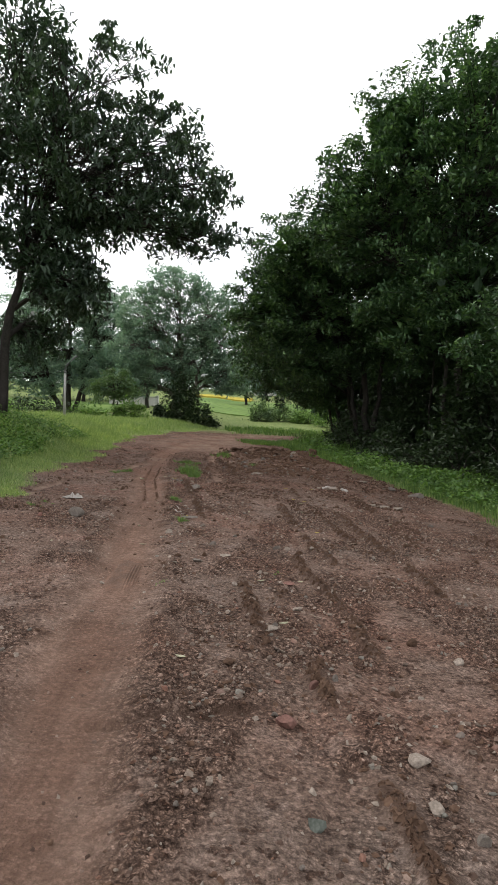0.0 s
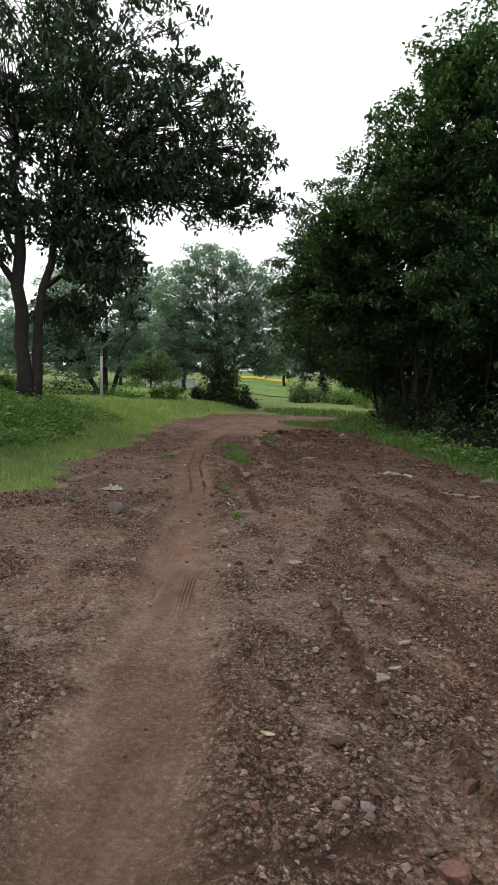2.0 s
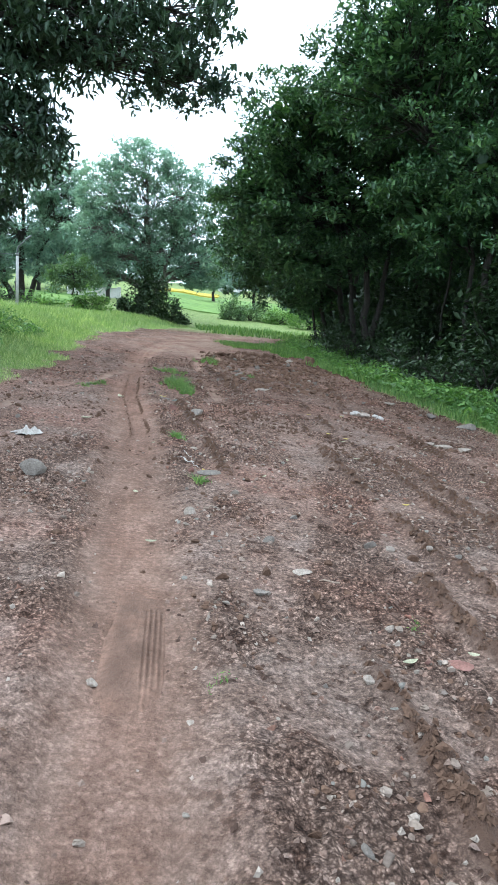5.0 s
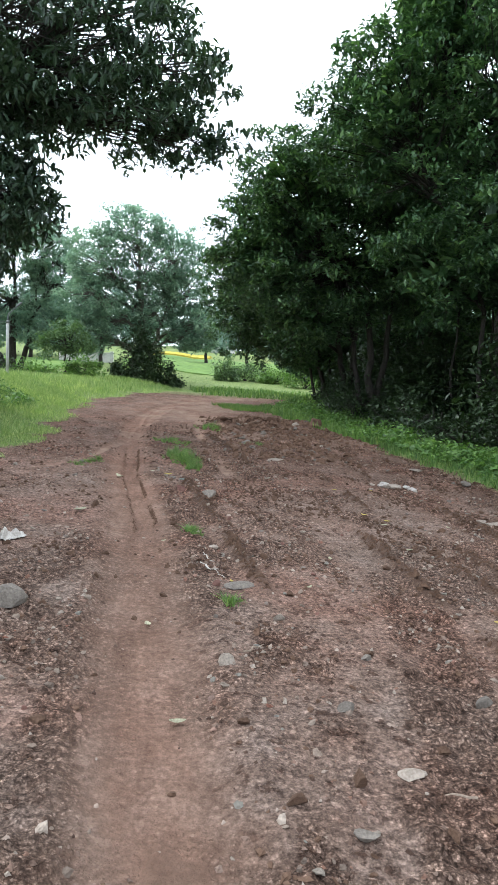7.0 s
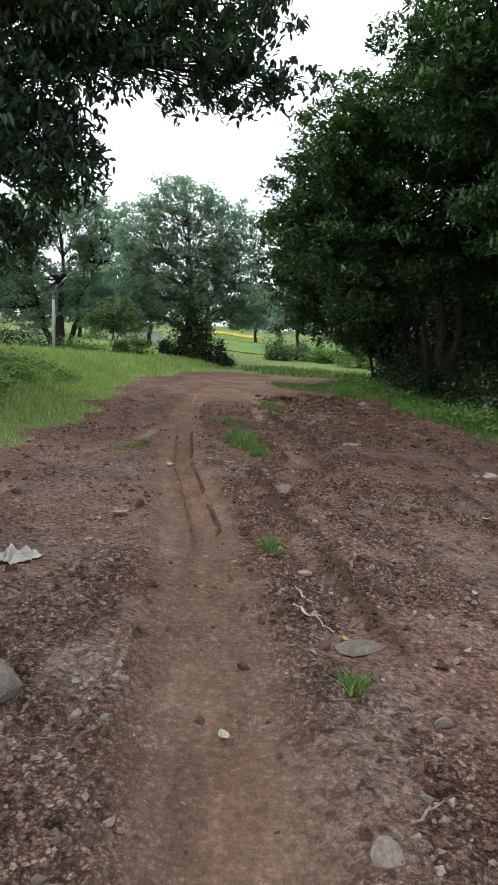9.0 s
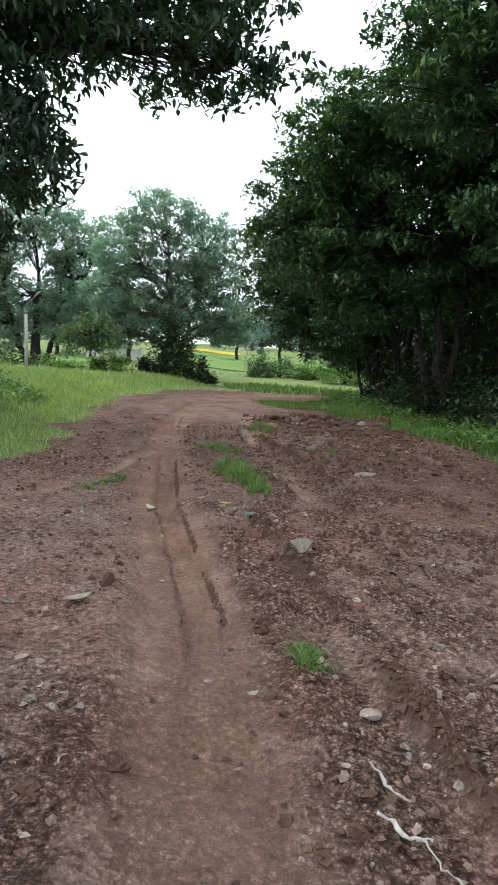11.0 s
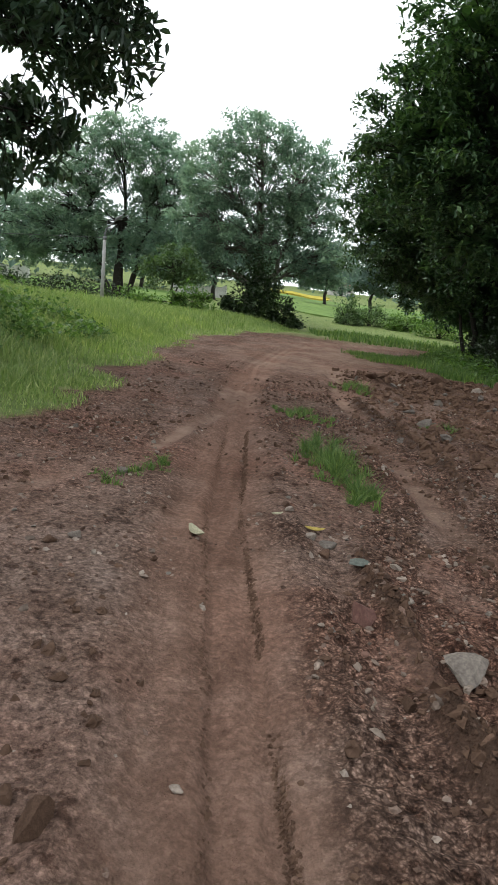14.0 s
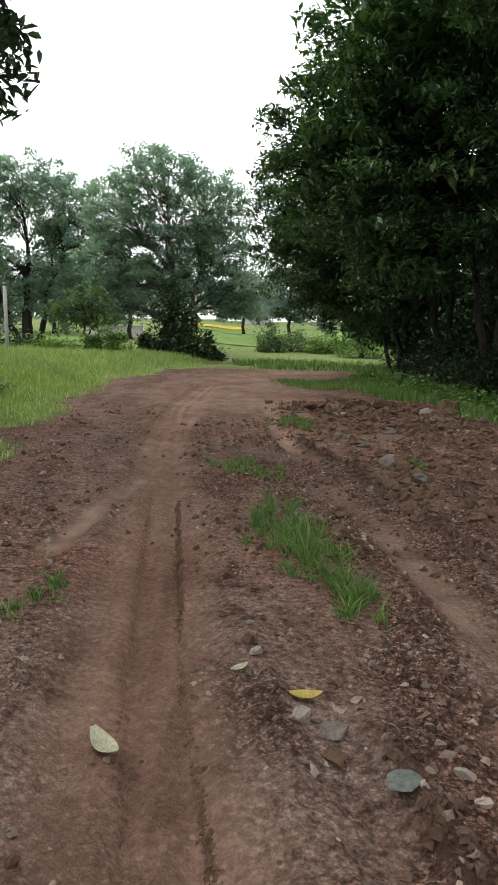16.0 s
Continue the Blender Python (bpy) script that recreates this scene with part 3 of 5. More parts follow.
def stone(name, x, y, sx, sy, sz, mat, label, seed, turn=0, sink=0.3, cuts=2, jag=0.16, group="loose stones on the track", category="stone"):
    ob = new(name, rock_mesh(name, sx, sy, sz, mat, seed, cuts, jag))
    ob.location = (x, y, ground_z(x, y) + sz * (0.275 - 0.25 * sink))
    ob.rotation_euler = (0, 0, radians(turn))
    return tagged(ob, label, category, group)


# ---------------- ground: one sheet to the horizon ----------------
def spaced(lo, hi, fine, far_lo, far_hi, growth=1.16):
    mid = list(np.arange(lo, hi, fine))
    down, up, s = [], [], fine
    v = lo
    while v > far_lo:
        s = min(s * growth, 200)
        v -= s
        down.append(v)
    s, v = fine, mid[-1]
    while v < far_hi:
        s = min(s * growth, 200)
        v += s
        up.append(v)
    return np.array(down[::-1] + mid + up)


def build_ground():
    xs = spaced(-2.5, 4.4, 0.03, -1600, 1600, 1.13)
    xs = np.unique(np.concatenate([xs[(xs < -0.95) | (xs > 0.02)], np.arange(-0.95, 0.02, 0.015)]))
    ys = np.concatenate([spaced(2.0, 17.0, 0.029, -1200, 1.4, 1.15), []])
    ys = ys[ys < 17.0]
    more, s, v = [], 0.029, ys[-1]
    while v < 2400:
        s = min(s * (1.025 if v < 48 else 1.12), 200)
        v += s
        more.append(v)
    ys = np.concatenate([ys, more])
    gx, gy = np.meshgrid(xs, ys)
    gz = height(gx, gy)
    verts = np.stack([gx, gy, gz], -1).reshape(-1, 3)
    nx, ny = len(xs), len(ys)
    i = (np.arange(ny - 1)[:, None] * nx + np.arange(nx - 1)[None]).reshape(-1)
    faces = np.stack([i, i + 1, i + nx + 1, i + nx], 1)
    me = bpy.data.meshes.new("ground")
    me.vertices.add(len(verts))
    me.vertices.foreach_set("co", verts.ravel())
    me.loops.add(faces.size)
    me.loops.foreach_set("vertex_index", faces.ravel().astype(np.int32))
    me.polygons.add(len(faces))
    me.polygons.foreach_set("loop_start", np.arange(0, faces.size, 4, dtype=np.int32))
    me.update(calc_edges=True)
    me.polygons.foreach_set("use_smooth", [True] * len(me.polygons))
    x, y = verts[:, 0], verts[:, 1]
    m, r, s, smooth = track_masks(x, y)
    road = road_mask(x, y)
    # Real mud, plus shade painted into the ledge's notch and the tyre grooves.
    ledge_shade = np.clip(-ledge(x, y) * 3, 0, 1)
    mud = np.clip(ledge_shade + 0.2 * groove(x, y) + 1.3 * ridge(x, y) + 0.55 * rubble(x, y) * np.clip(0.5 + fbm(x * 1.5, y * 1.5, 3, 31), 0, 1) + 0.35 * step(0.15, 0.55, fbm(x * 0.8, y * 0.5, 3, 32)) * step(0.8, 2.0, x), 0, 1) * road * (1 - smooth * (groove(x, y) < 0.1))
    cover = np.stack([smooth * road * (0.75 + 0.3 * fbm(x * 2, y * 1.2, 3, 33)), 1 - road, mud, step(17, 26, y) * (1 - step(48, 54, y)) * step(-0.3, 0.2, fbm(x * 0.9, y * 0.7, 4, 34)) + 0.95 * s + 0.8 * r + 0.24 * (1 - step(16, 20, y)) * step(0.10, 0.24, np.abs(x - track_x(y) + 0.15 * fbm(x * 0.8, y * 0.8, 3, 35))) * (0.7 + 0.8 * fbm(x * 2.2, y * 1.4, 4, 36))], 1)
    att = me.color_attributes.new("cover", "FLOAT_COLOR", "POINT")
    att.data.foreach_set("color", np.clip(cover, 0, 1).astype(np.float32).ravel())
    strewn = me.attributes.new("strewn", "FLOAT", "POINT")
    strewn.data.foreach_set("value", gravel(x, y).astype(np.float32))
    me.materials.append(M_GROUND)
    return tagged(new("ground", me), "rutted red-brown earth track between green grass banks", "ground", kind="structure")


build_ground()

def tyre_print():
    """The one clear print of a car tyre in the damp earth: four ribs with grooves between."""
    gx, gy = np.meshgrid(np.linspace(0.14, 0.56, 121), np.linspace(6.45, 7.9, 120))
    edge = np.exp(-(((gx - 0.35 + 0.04 * fbm(gx * 3, gy * 3, 3, 93)) / 0.165) ** 4 + ((gy - 7.15 + 0.2 * fbm(gx * 4, gy * 4, 3, 95)) / 0.6) ** 4))
    ribs = np.where((gx + 0.03 * (gy - 7) > 0.37) & (gy < 7.45), np.sin((gx + 0.03 * gy) * 2 * math.pi / 0.027), 0.6 * fbm(gx * 22, gy * 5, 3, 91))
    ribs = ribs * np.clip(0.8 + 1.2 * fbm(gx * 6, gy * 6, 3, 94), 0.1, 1.2)
    gz = land(gx, gy) + 0.05 * fbm(gx * 0.35, gy * 0.35, 3, 3) - 0.045 + edge * (0.022 + 0.007 * ribs) - 0.03 * (1 - edge)
    v = np.stack([gx, gy, gz], -1).reshape(-1, 3)
    n = gx.shape[1]
    i = (np.arange(gx.shape[0] - 1)[:, None] * n + np.arange(n - 1)[None]).reshape(-1)
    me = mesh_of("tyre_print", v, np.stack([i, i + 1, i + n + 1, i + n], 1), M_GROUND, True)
    att = me.color_attributes.new("cover", "FLOAT_COLOR", "POINT")
    # Damp patch, with shade in the rib grooves also painted dark.
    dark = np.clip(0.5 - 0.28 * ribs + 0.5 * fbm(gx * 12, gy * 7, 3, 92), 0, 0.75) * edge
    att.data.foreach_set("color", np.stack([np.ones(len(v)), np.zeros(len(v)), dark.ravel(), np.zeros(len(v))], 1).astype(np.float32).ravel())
    tagged(new("tyre_print", me), "ribbed tyre print pressed into damp red earth", "track mark", kind="structure")


tyre_print()

# ---------------- the big tree on the left bank ----------------
tree("bank_tree", -6.5, 22.5, 5, 0.2,
     [(-0.15, 0.0, 6.4, 0.25), (0.95, 0.3, 6.2, 0.17)],
     [((-0.3, 0, 9.2), (3.4, 3.2, 2.6), 100), ((2.4, -0.3, 8.4), (2.8, 2.4, 1.9), 66), ((-4.6, -0.5, 8.4), (2.6, 2.4, 2.2), 62), ((4.6, 0.4, 8.8), (2.2, 1.9, 1.7), 44), ((6.0, 0.6, 7.8), (1.7, 1.5, 1.2), 28), ((4.6, 0.7, 6.6), (2.2, 1.8, 0.9), 34), ((6.4, 0.9, 6.3), (1.5, 1.2, 0.6), 20),
      ((2.3, 0.5, 4.4), (1.4, 1.5, 1.2), 52), ((1.0, 1.4, 2.9), (1.1, 1.0, 0.8), 26), ((-2.4, -1.0, 6.9), (2.2, 2.2, 1.7), 56), ((-1.5, -0.5, 4.5), (1.1, 0.9, 0.6), 14), ((1.4, 0.2, 6.0), (1.9, 1.6, 1.3), 56), ((2.8, 0.3, 11.0), (2.6, 2.2, 1.5), 42), ((0.6, 0, 12.3), (2.6, 2.2, 1.2), 30), ((3.1, 0.3, 6.9), (1.7, 1.5, 0.9), 34), ((-1.6, 0.4, 6.0), (1.8, 1.6, 1.0), 34)],
     0.2, 36, M_LEAF_NEAR, M_BARK, "tall broad-leaved tree with twin dark trunks on the grass bank", 11, 0.40, 0.45, base_z=1.0, dense=1.6, fine=True, hang=0.85)
tree("side_tree", -11.6, 17.0, 5, 0.3,
     [(0.2, 0.0, 5.5, 0.3)],
     [((0.8, 0.5, 8.4), (3.2, 3.0, 2.4), 70), ((2.6, 0.6, 6.0), (1.2, 1.4, 1.0), 16), ((-1.5, 0, 7.0), (2.5, 2.5, 2), 36)],
     0.2, 45, M_LEAF_NEAR, M_BARK, "broad-leaved tree with hanging twigs behind the weeds", 12, 0.45, 0.5, dense=1.5, fine=True, hang=0.9)

# ---------------- the dark wood on the right ----------------
WOOD = [
    (7.3, 31.0, [(-0.3, 0, 4.2, 0.17), (0.7, 0.4, 4.6, 0.14), (-0.9, 0.5, 4.0, 0.12)], [((-2.0, 0, 6.4), (3.3, 3.4, 3.1), 120), ((-4.4, 0.4, 6.4), (2.2, 2.2, 2.2), 64), ((0.6, 0.4, 9.6), (3.0, 3.0, 2.4), 74), ((-3.2, -0.6, 8.8), (2.3, 2.2, 1.8), 56), ((-2.4, 0.6, 3.9), (2.3, 2.1, 1.2), 28), ((1.4, 0.2, 6.4), (2.6, 2.6, 2.4), 66)]),
    (8.0, 38.5, [(-0.4, 0, 4.0, 0.18), (0.5, 0.2, 4.4, 0.14)], [((-3.0, 0, 5.6), (3.2, 3.2, 3.0), 100), ((-5.2, 0.2, 5.4), (2.0, 2.2, 2.7), 64), ((-2.6, 0.2, 8.6), (2.8, 2.6, 2.0), 60), ((-3.4, 0.5, 3.6), (2.1, 1.8, 1.4), 40)]),
    (9.3, 25.0, [(0.1, 0, 6.4, 0.14), (-0.6, 0.4, 5.6, 0.1)], [((0.2, 0.3, 10.2), (3.8, 3.6, 3.2), 110), ((-3.2, 0.8, 9.4), (2.6, 2.4, 2.5), 76), ((-2.2, 0.2, 12.2), (2.0, 2.0, 1.7), 40), ((0.8, 0.3, 13.6), (3.2, 3.0, 2.5), 66), ((0.4, -0.4, 6.4), (3.6, 3.2, 2.0), 86), ((-1.6, 0.4, 5.2), (2.2, 2.2, 1.6), 40)]),
    (13.0, 19.6, [(0.0, 0.2, 5.2, 0.14), (0.8, 0.2, 5.0, 0.1)], [((-3.2, 0.0, 4.7), (2.3, 2.0, 1.5), 70), ((-1.2, 0, 6.2), (2.4, 2.3, 2.2), 76), ((-1.2, 0.4, 9.2), (2.8, 2.8, 2.6), 76), ((0.2, 0.4, 13.0), (2.4, 2.4, 2.3), 46)]),
    (13.4, 29.0, [(0.2, 0, 6.0, 0.24), (-0.9, 0.2, 5.2, 0.14)], [((0, 0, 9.0), (4.2, 4.0, 3.4), 100), ((0, 0.2, 13.2), (3.4, 3.2, 2.8), 60), ((-0.6, 0, 5.2), (3.2, 3.2, 1.8), 56)]),
    (12.6, 38.0, [(0.0, 0, 5.4, 0.22)], [((0, 0, 8.0), (4.2, 4.0, 3.6), 90), ((-0.6, 0, 4.2), (3.0, 3.0, 1.7), 44)]),
    (13.4, 47.5, [(0.0, 0, 5.0, 0.2), (0.6, 0.2, 4.6, 0.14)], [((-1.6, 0, 6.4), (4.2, 3.8, 3.4), 80), ((-3.6, 0, 4.4), (2.6, 2.6, 2.0), 40)]),
    (10.4, 34.0, [(0.0, 0, 6.0, 0.14), (-0.5, 0.3, 5.4, 0.1)], [((-0.4, 0, 10.2), (3.6, 3.2, 3.6), 100), ((-0.4, 0, 5.4), (3.2, 3.0, 2.0), 60)]),
    (18.4, 23.0, [(0.0, 0, 6.0, 0.24)], [((0, 0, 8.6), (4.6, 4.4, 4.4), 90), ((0, 0, 4.4), (3.8, 3.6, 2.2), 50)]),
    (18.6, 33.0, [(0.0, 0, 6.0, 0.24)], [((0, 0, 8.6), (4.6, 4.6, 4.4), 90), ((0, 0, 4.2), (3.8, 3.8, 2.2), 50)]),
    (18.6, 43.5, [(0.0, 0, 6.0, 0.24)], [((0, 0, 8.0), (4.6, 4.6, 4.2), 80), ((0, 0, 4.0), (3.8, 3.8, 2.2), 44)]),
    (8.6, 46.0, [(-0.8, 0, 4.0, 0.15), (0.3, 0.2, 4.4, 0.13), (-1.4, 0.4, 3.6, 0.1)], [((-1.0, 0, 5.4), (2.8, 2.6, 2.4), 80), ((-2.4, 0.2, 3.6), (1.7, 1.7, 1.4), 44), ((1.2, 0, 3.4), (2.4, 2.2, 1.6), 50)]),
    (11.6, 53.5, [(0.0, 0, 4.0, 0.16)], [((-1.2, 0, 4.8), (3.2, 2.8, 2.6), 80), ((-2.2, 0, 2.6), (2.2, 2.0, 1.3), 44)]),
    (16.6, 13.5, [(0.0, 0, 6.0, 0.22)], [((0, 0, 8.4), (4.0, 3.8, 4.0), 80), ((0, 0, 4.4), (3.0, 3.0, 2.0), 44)]),
]
for k, (x, y, stems, blobs) in enumerate(WOOD):
    near = k < 4
    tree("wood_tree", x, y, 5, 0.2, stems, blobs, 0.2 if near else 0.36, 88 if near else 55, M_LEAF_WOOD, M_BARK,
         "dense dark-green tree with several thin trunks at the wood's edge" if near else "dense dark-green tree deep in the wood", 30 + k, 0.56 if near else 0.8, 0.3, branches=near, group="trees of the wood", dense=1.6 if near else 1.2, core=420 if near else 120)
rng = np.random.default_rng(5)
for k in range(26):
    x, y = 9.0 + rng.random() * 7, 19 + rng.random() * 26
    h = 3.5 + rng.random() * 2.5
    z = ground_z(x, y)
    sap = empty("sapling", x, y, z - 0.05, "thin dark sapling stem under the wood's canopy", "sapling", "saplings in the wood")
    v, f = tube(bend((0, 0, 0), (rng.normal(0, 0.5), rng.normal(0, 0.5), h), 5, 0, 0.08, rng), [0.06, 0.05, 0.045, 0.04, 0.03, 0.02], 6, k)
    part("stem", mesh_of("sapling_stem", v, f, M_BARK, True), sap)
    c = bend((0, 0, h), (0, 0, h + 0.5), 5, 0, 0.5, rng)
    v, f = leaves(np.repeat(c, 40, axis=0) + rng.normal(0, 0.45, (240, 3)), 0.2, 0.09, 0.5, rng)
    part("leaves", mesh_of("sapling_leaves", v, f, M_LEAF_WOOD), sap)


def shrub(name, x, y, rx, ry, h, count, leaf, mat, label, seed, group="", low=0.0, per=1):
    """A bush: stems from the foot, leaves in an uneven dome with gaps."""
    g = np.random.default_rng(seed)
    z = land(np.array([x]), np.array([y]))[0]
    root = empty(name, x, y, z - 0.03, label, "bush", group)
    stems = []
    for _ in range(9):
        e = (g.normal(0, 0.45) * rx, g.normal(0, 0.45) * ry, h * (0.5 + 0.35 * g.random()))
        stems.append(tube(bend((g.normal(0, 0.1), g.normal(0, 0.1), 0), e, 4, 0.1, 0.05, g), [0.035, 0.028, 0.022, 0.015, 0.008], 5, seed))
    v, f = joined(stems)
    part("stems", mesh_of(name + "_stems", v, f, M_BARK), root)
    lumps = max(10, int(rx * ry * h * 6) + 14)
    d = g.normal(0, 1, (lumps, 3))
    d /= np.linalg.norm(d, axis=1, keepdims=True)
    d[:, 2] = np.abs(d[:, 2])
    c = d * (0.35 + 0.65 * g.random((lumps, 1)) ** 0.5) * np.array([rx, ry, h])
    c[:, 2] = np.maximum(c[:, 2], low)
    pick = g.integers(0, lumps, count)
    p = c[pick] + g.normal(0, 0.16, (count, 3)) * np.array([rx, ry, h * 0.8]) * (0.6 + 0.9 * g.random((lumps, 1)))[pick]
    p[:, 2] = np.abs(p[:, 2])
    v, f = leaves(p, leaf, leaf * 0.5, 0.15, g)
    part("foliage", mesh_of(name + "_foliage", v, f, mat), root)
    return root


# Undergrowth and thickets take the darkest leaf colour to paint the canopy's shade.
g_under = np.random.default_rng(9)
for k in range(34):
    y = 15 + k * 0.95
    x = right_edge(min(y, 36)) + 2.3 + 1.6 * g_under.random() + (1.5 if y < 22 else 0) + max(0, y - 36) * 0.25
    shrub("undergrowth", x, y, 1.0 + 0.5 * g_under.random(), 1.0, 0.9 + 0.9 * g_under.random(), 900, 0.15, M_LEAF_IVY_SHADE, "low undergrowth at the foot of the wood, leaves darkened as canopy shade", 100 + k, "undergrowth along the wood")
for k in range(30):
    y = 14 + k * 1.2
    shrub("thicket", right_edge(min(y, 36)) + 4.9 + 2.5 * g_under.random(), y, 1.9, 1.7, 2.8 + 1.4 * g_under.random(), 1900, 0.28, M_LEAF_IVY_SHADE, "thicket between the wood's trunks, leaves darkened as canopy shade", 150 + k, "thickets in the wood")

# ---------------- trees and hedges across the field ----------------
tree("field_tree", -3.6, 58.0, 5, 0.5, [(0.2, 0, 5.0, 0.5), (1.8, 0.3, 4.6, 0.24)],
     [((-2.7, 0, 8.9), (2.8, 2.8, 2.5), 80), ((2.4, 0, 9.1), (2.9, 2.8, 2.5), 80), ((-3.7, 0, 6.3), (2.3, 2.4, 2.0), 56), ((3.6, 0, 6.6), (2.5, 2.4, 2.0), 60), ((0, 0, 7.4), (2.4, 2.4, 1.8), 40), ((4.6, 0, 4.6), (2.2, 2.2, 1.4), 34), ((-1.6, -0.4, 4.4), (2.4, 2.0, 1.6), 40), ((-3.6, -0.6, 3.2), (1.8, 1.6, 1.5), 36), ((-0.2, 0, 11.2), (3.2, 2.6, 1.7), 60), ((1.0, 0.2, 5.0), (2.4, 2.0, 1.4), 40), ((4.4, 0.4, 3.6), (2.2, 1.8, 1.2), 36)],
     0.3, 46, M_LEAF_FAR, M_BARK_PALE, "large spreading tree in haze-toned grey-green with a pale forked trunk", 61, 0.62, 0.25, dense=1.5)
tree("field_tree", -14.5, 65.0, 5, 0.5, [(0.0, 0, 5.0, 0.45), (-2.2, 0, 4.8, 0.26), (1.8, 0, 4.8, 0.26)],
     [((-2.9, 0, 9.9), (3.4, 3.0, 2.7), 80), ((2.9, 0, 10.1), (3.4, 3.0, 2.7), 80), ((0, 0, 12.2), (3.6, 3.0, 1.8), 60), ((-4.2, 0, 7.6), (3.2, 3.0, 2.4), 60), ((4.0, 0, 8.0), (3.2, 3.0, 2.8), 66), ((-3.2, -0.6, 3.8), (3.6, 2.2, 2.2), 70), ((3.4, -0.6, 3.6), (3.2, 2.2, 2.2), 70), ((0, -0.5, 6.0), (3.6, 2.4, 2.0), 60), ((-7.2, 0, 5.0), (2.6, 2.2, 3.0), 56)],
     0.32, 46, M_LEAF_FAR, M_BARK, "wide round-topped tree in haze-toned grey-green beyond the grass", 62, 0.66, 0.25, dense=1.5)
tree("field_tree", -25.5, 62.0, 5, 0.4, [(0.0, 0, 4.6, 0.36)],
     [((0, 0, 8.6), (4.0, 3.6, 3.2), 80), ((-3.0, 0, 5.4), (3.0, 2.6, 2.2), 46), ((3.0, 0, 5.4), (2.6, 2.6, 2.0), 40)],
     0.32, 46, M_LEAF_FAR, M_BARK, "haze-toned grey-green field tree in a loose row", 63, 0.7, 0.25, dense=1.4)
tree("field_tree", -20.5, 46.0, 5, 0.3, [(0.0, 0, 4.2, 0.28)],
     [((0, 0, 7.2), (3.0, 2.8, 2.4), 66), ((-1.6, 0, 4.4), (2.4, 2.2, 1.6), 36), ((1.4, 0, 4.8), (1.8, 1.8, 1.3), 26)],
     0.3, 62, M_LEAF_FAR, M_BARK, "haze-toned grey-green field tree behind light bushes", 64, 0.62, 0.25, dense=1.4)
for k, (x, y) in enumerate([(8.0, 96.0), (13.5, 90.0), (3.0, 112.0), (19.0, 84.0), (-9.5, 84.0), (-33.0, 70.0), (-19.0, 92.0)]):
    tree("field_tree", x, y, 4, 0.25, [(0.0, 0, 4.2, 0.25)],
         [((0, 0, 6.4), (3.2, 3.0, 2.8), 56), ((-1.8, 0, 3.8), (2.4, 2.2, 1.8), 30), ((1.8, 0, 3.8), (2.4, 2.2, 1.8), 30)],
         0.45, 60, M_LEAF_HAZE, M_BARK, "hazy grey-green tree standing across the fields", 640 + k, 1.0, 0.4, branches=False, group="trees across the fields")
tree("small_tree", -8.0, 53.0, 2, 0.1, [(0.0, 0, 1.6, 0.10), (0.3, 0, 1.5, 0.08)],
     [((0, 0, 2.6), (2.0, 1.8, 1.2), 46)], 0.26, 70, M_LEAF_MID, M_BARK, "small low-crowned tree with two thin stems", 65, 0.6, 0.4)
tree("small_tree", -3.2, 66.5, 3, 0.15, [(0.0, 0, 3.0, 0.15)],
     [((0, 0, 4.6), (2.4, 2.2, 2.2), 46)], 0.32, 70, M_LEAF_FAR, M_BARK, "slender haze-toned grey-green tree beyond the big one", 66, 0.8, 0.4)
for k, (x, y, rx, h) in enumerate([(-3.0, 55.0, 1.7, 4.0), (-1.2, 54.6, 1.1, 1.6), (-4.5, 54.8, 1.0, 1.3)]):
    shrub("ivy_bush", x, y, rx, rx * 0.8, h, 4800 if k == 0 else 1500, 0.24, M_LEAF_IVY_SHADE, "dark ivy mound wrapped round the foot of the big tree", 170 + k, "ivy mounds")
for k, (x, y, rx, ry, h) in enumerate([(3.9, 72, 1.3, 1.2, 2.6), (6.0, 74, 1.9, 1.4, 2.0), (8.6, 72, 1.6, 1.3, 1.7), (11.0, 68, 2.0, 1.5, 2.2), (14.0, 64, 2.2, 1.6, 2.4)]):
    shrub("field_bush", x, y, rx, ry, h, 1900, 0.24, M_LEAF_MID if k < 2 else M_LEAF_BUSH, "rounded pale-green bush at the field's edge", 180 + k, "bushes at the field's edge")
for k, (x, y, rx, ry, h) in enumerate([(-13.5, 49.5, 3.4, 0.8, 1.44), (-10.0, 50.5, 2.4, 0.8, 1.12), (-6.2, 49.5, 1.4, 0.7, 1.28), (-17.5, 47.5, 2.8, 1.0, 1.60), (-22.0, 46.0, 3.0, 1.0, 1.60)]):
    shrub("hedge", x, y, rx, ry, h, 2200, 0.2, M_LEAF_IVY_SHADE if k in (0, 3) else M_LEAF_BUSH, "low straggling hedge behind the tall grass", 190 + k, "low hedges")
for k, (x, y, rx, ry, h) in enumerate([(-11.5, 27.0, 1.7, 1.4, 1.9), (-9.6, 29.5, 1.5, 1.2, 1.3), (-13.5, 30.0, 2.0, 1.5, 2.6), (-8.4, 25.2, 0.9, 0.8, 0.9), (-12.8, 22.5, 1.6, 1.4, 1.6)]):
    shrub("light_bush", x, y, rx, ry, h, 2200, 0.19, M_LEAF_BUSH, "light yellow-green bush behind the big tree", 200 + k, "light bushes on the bank")


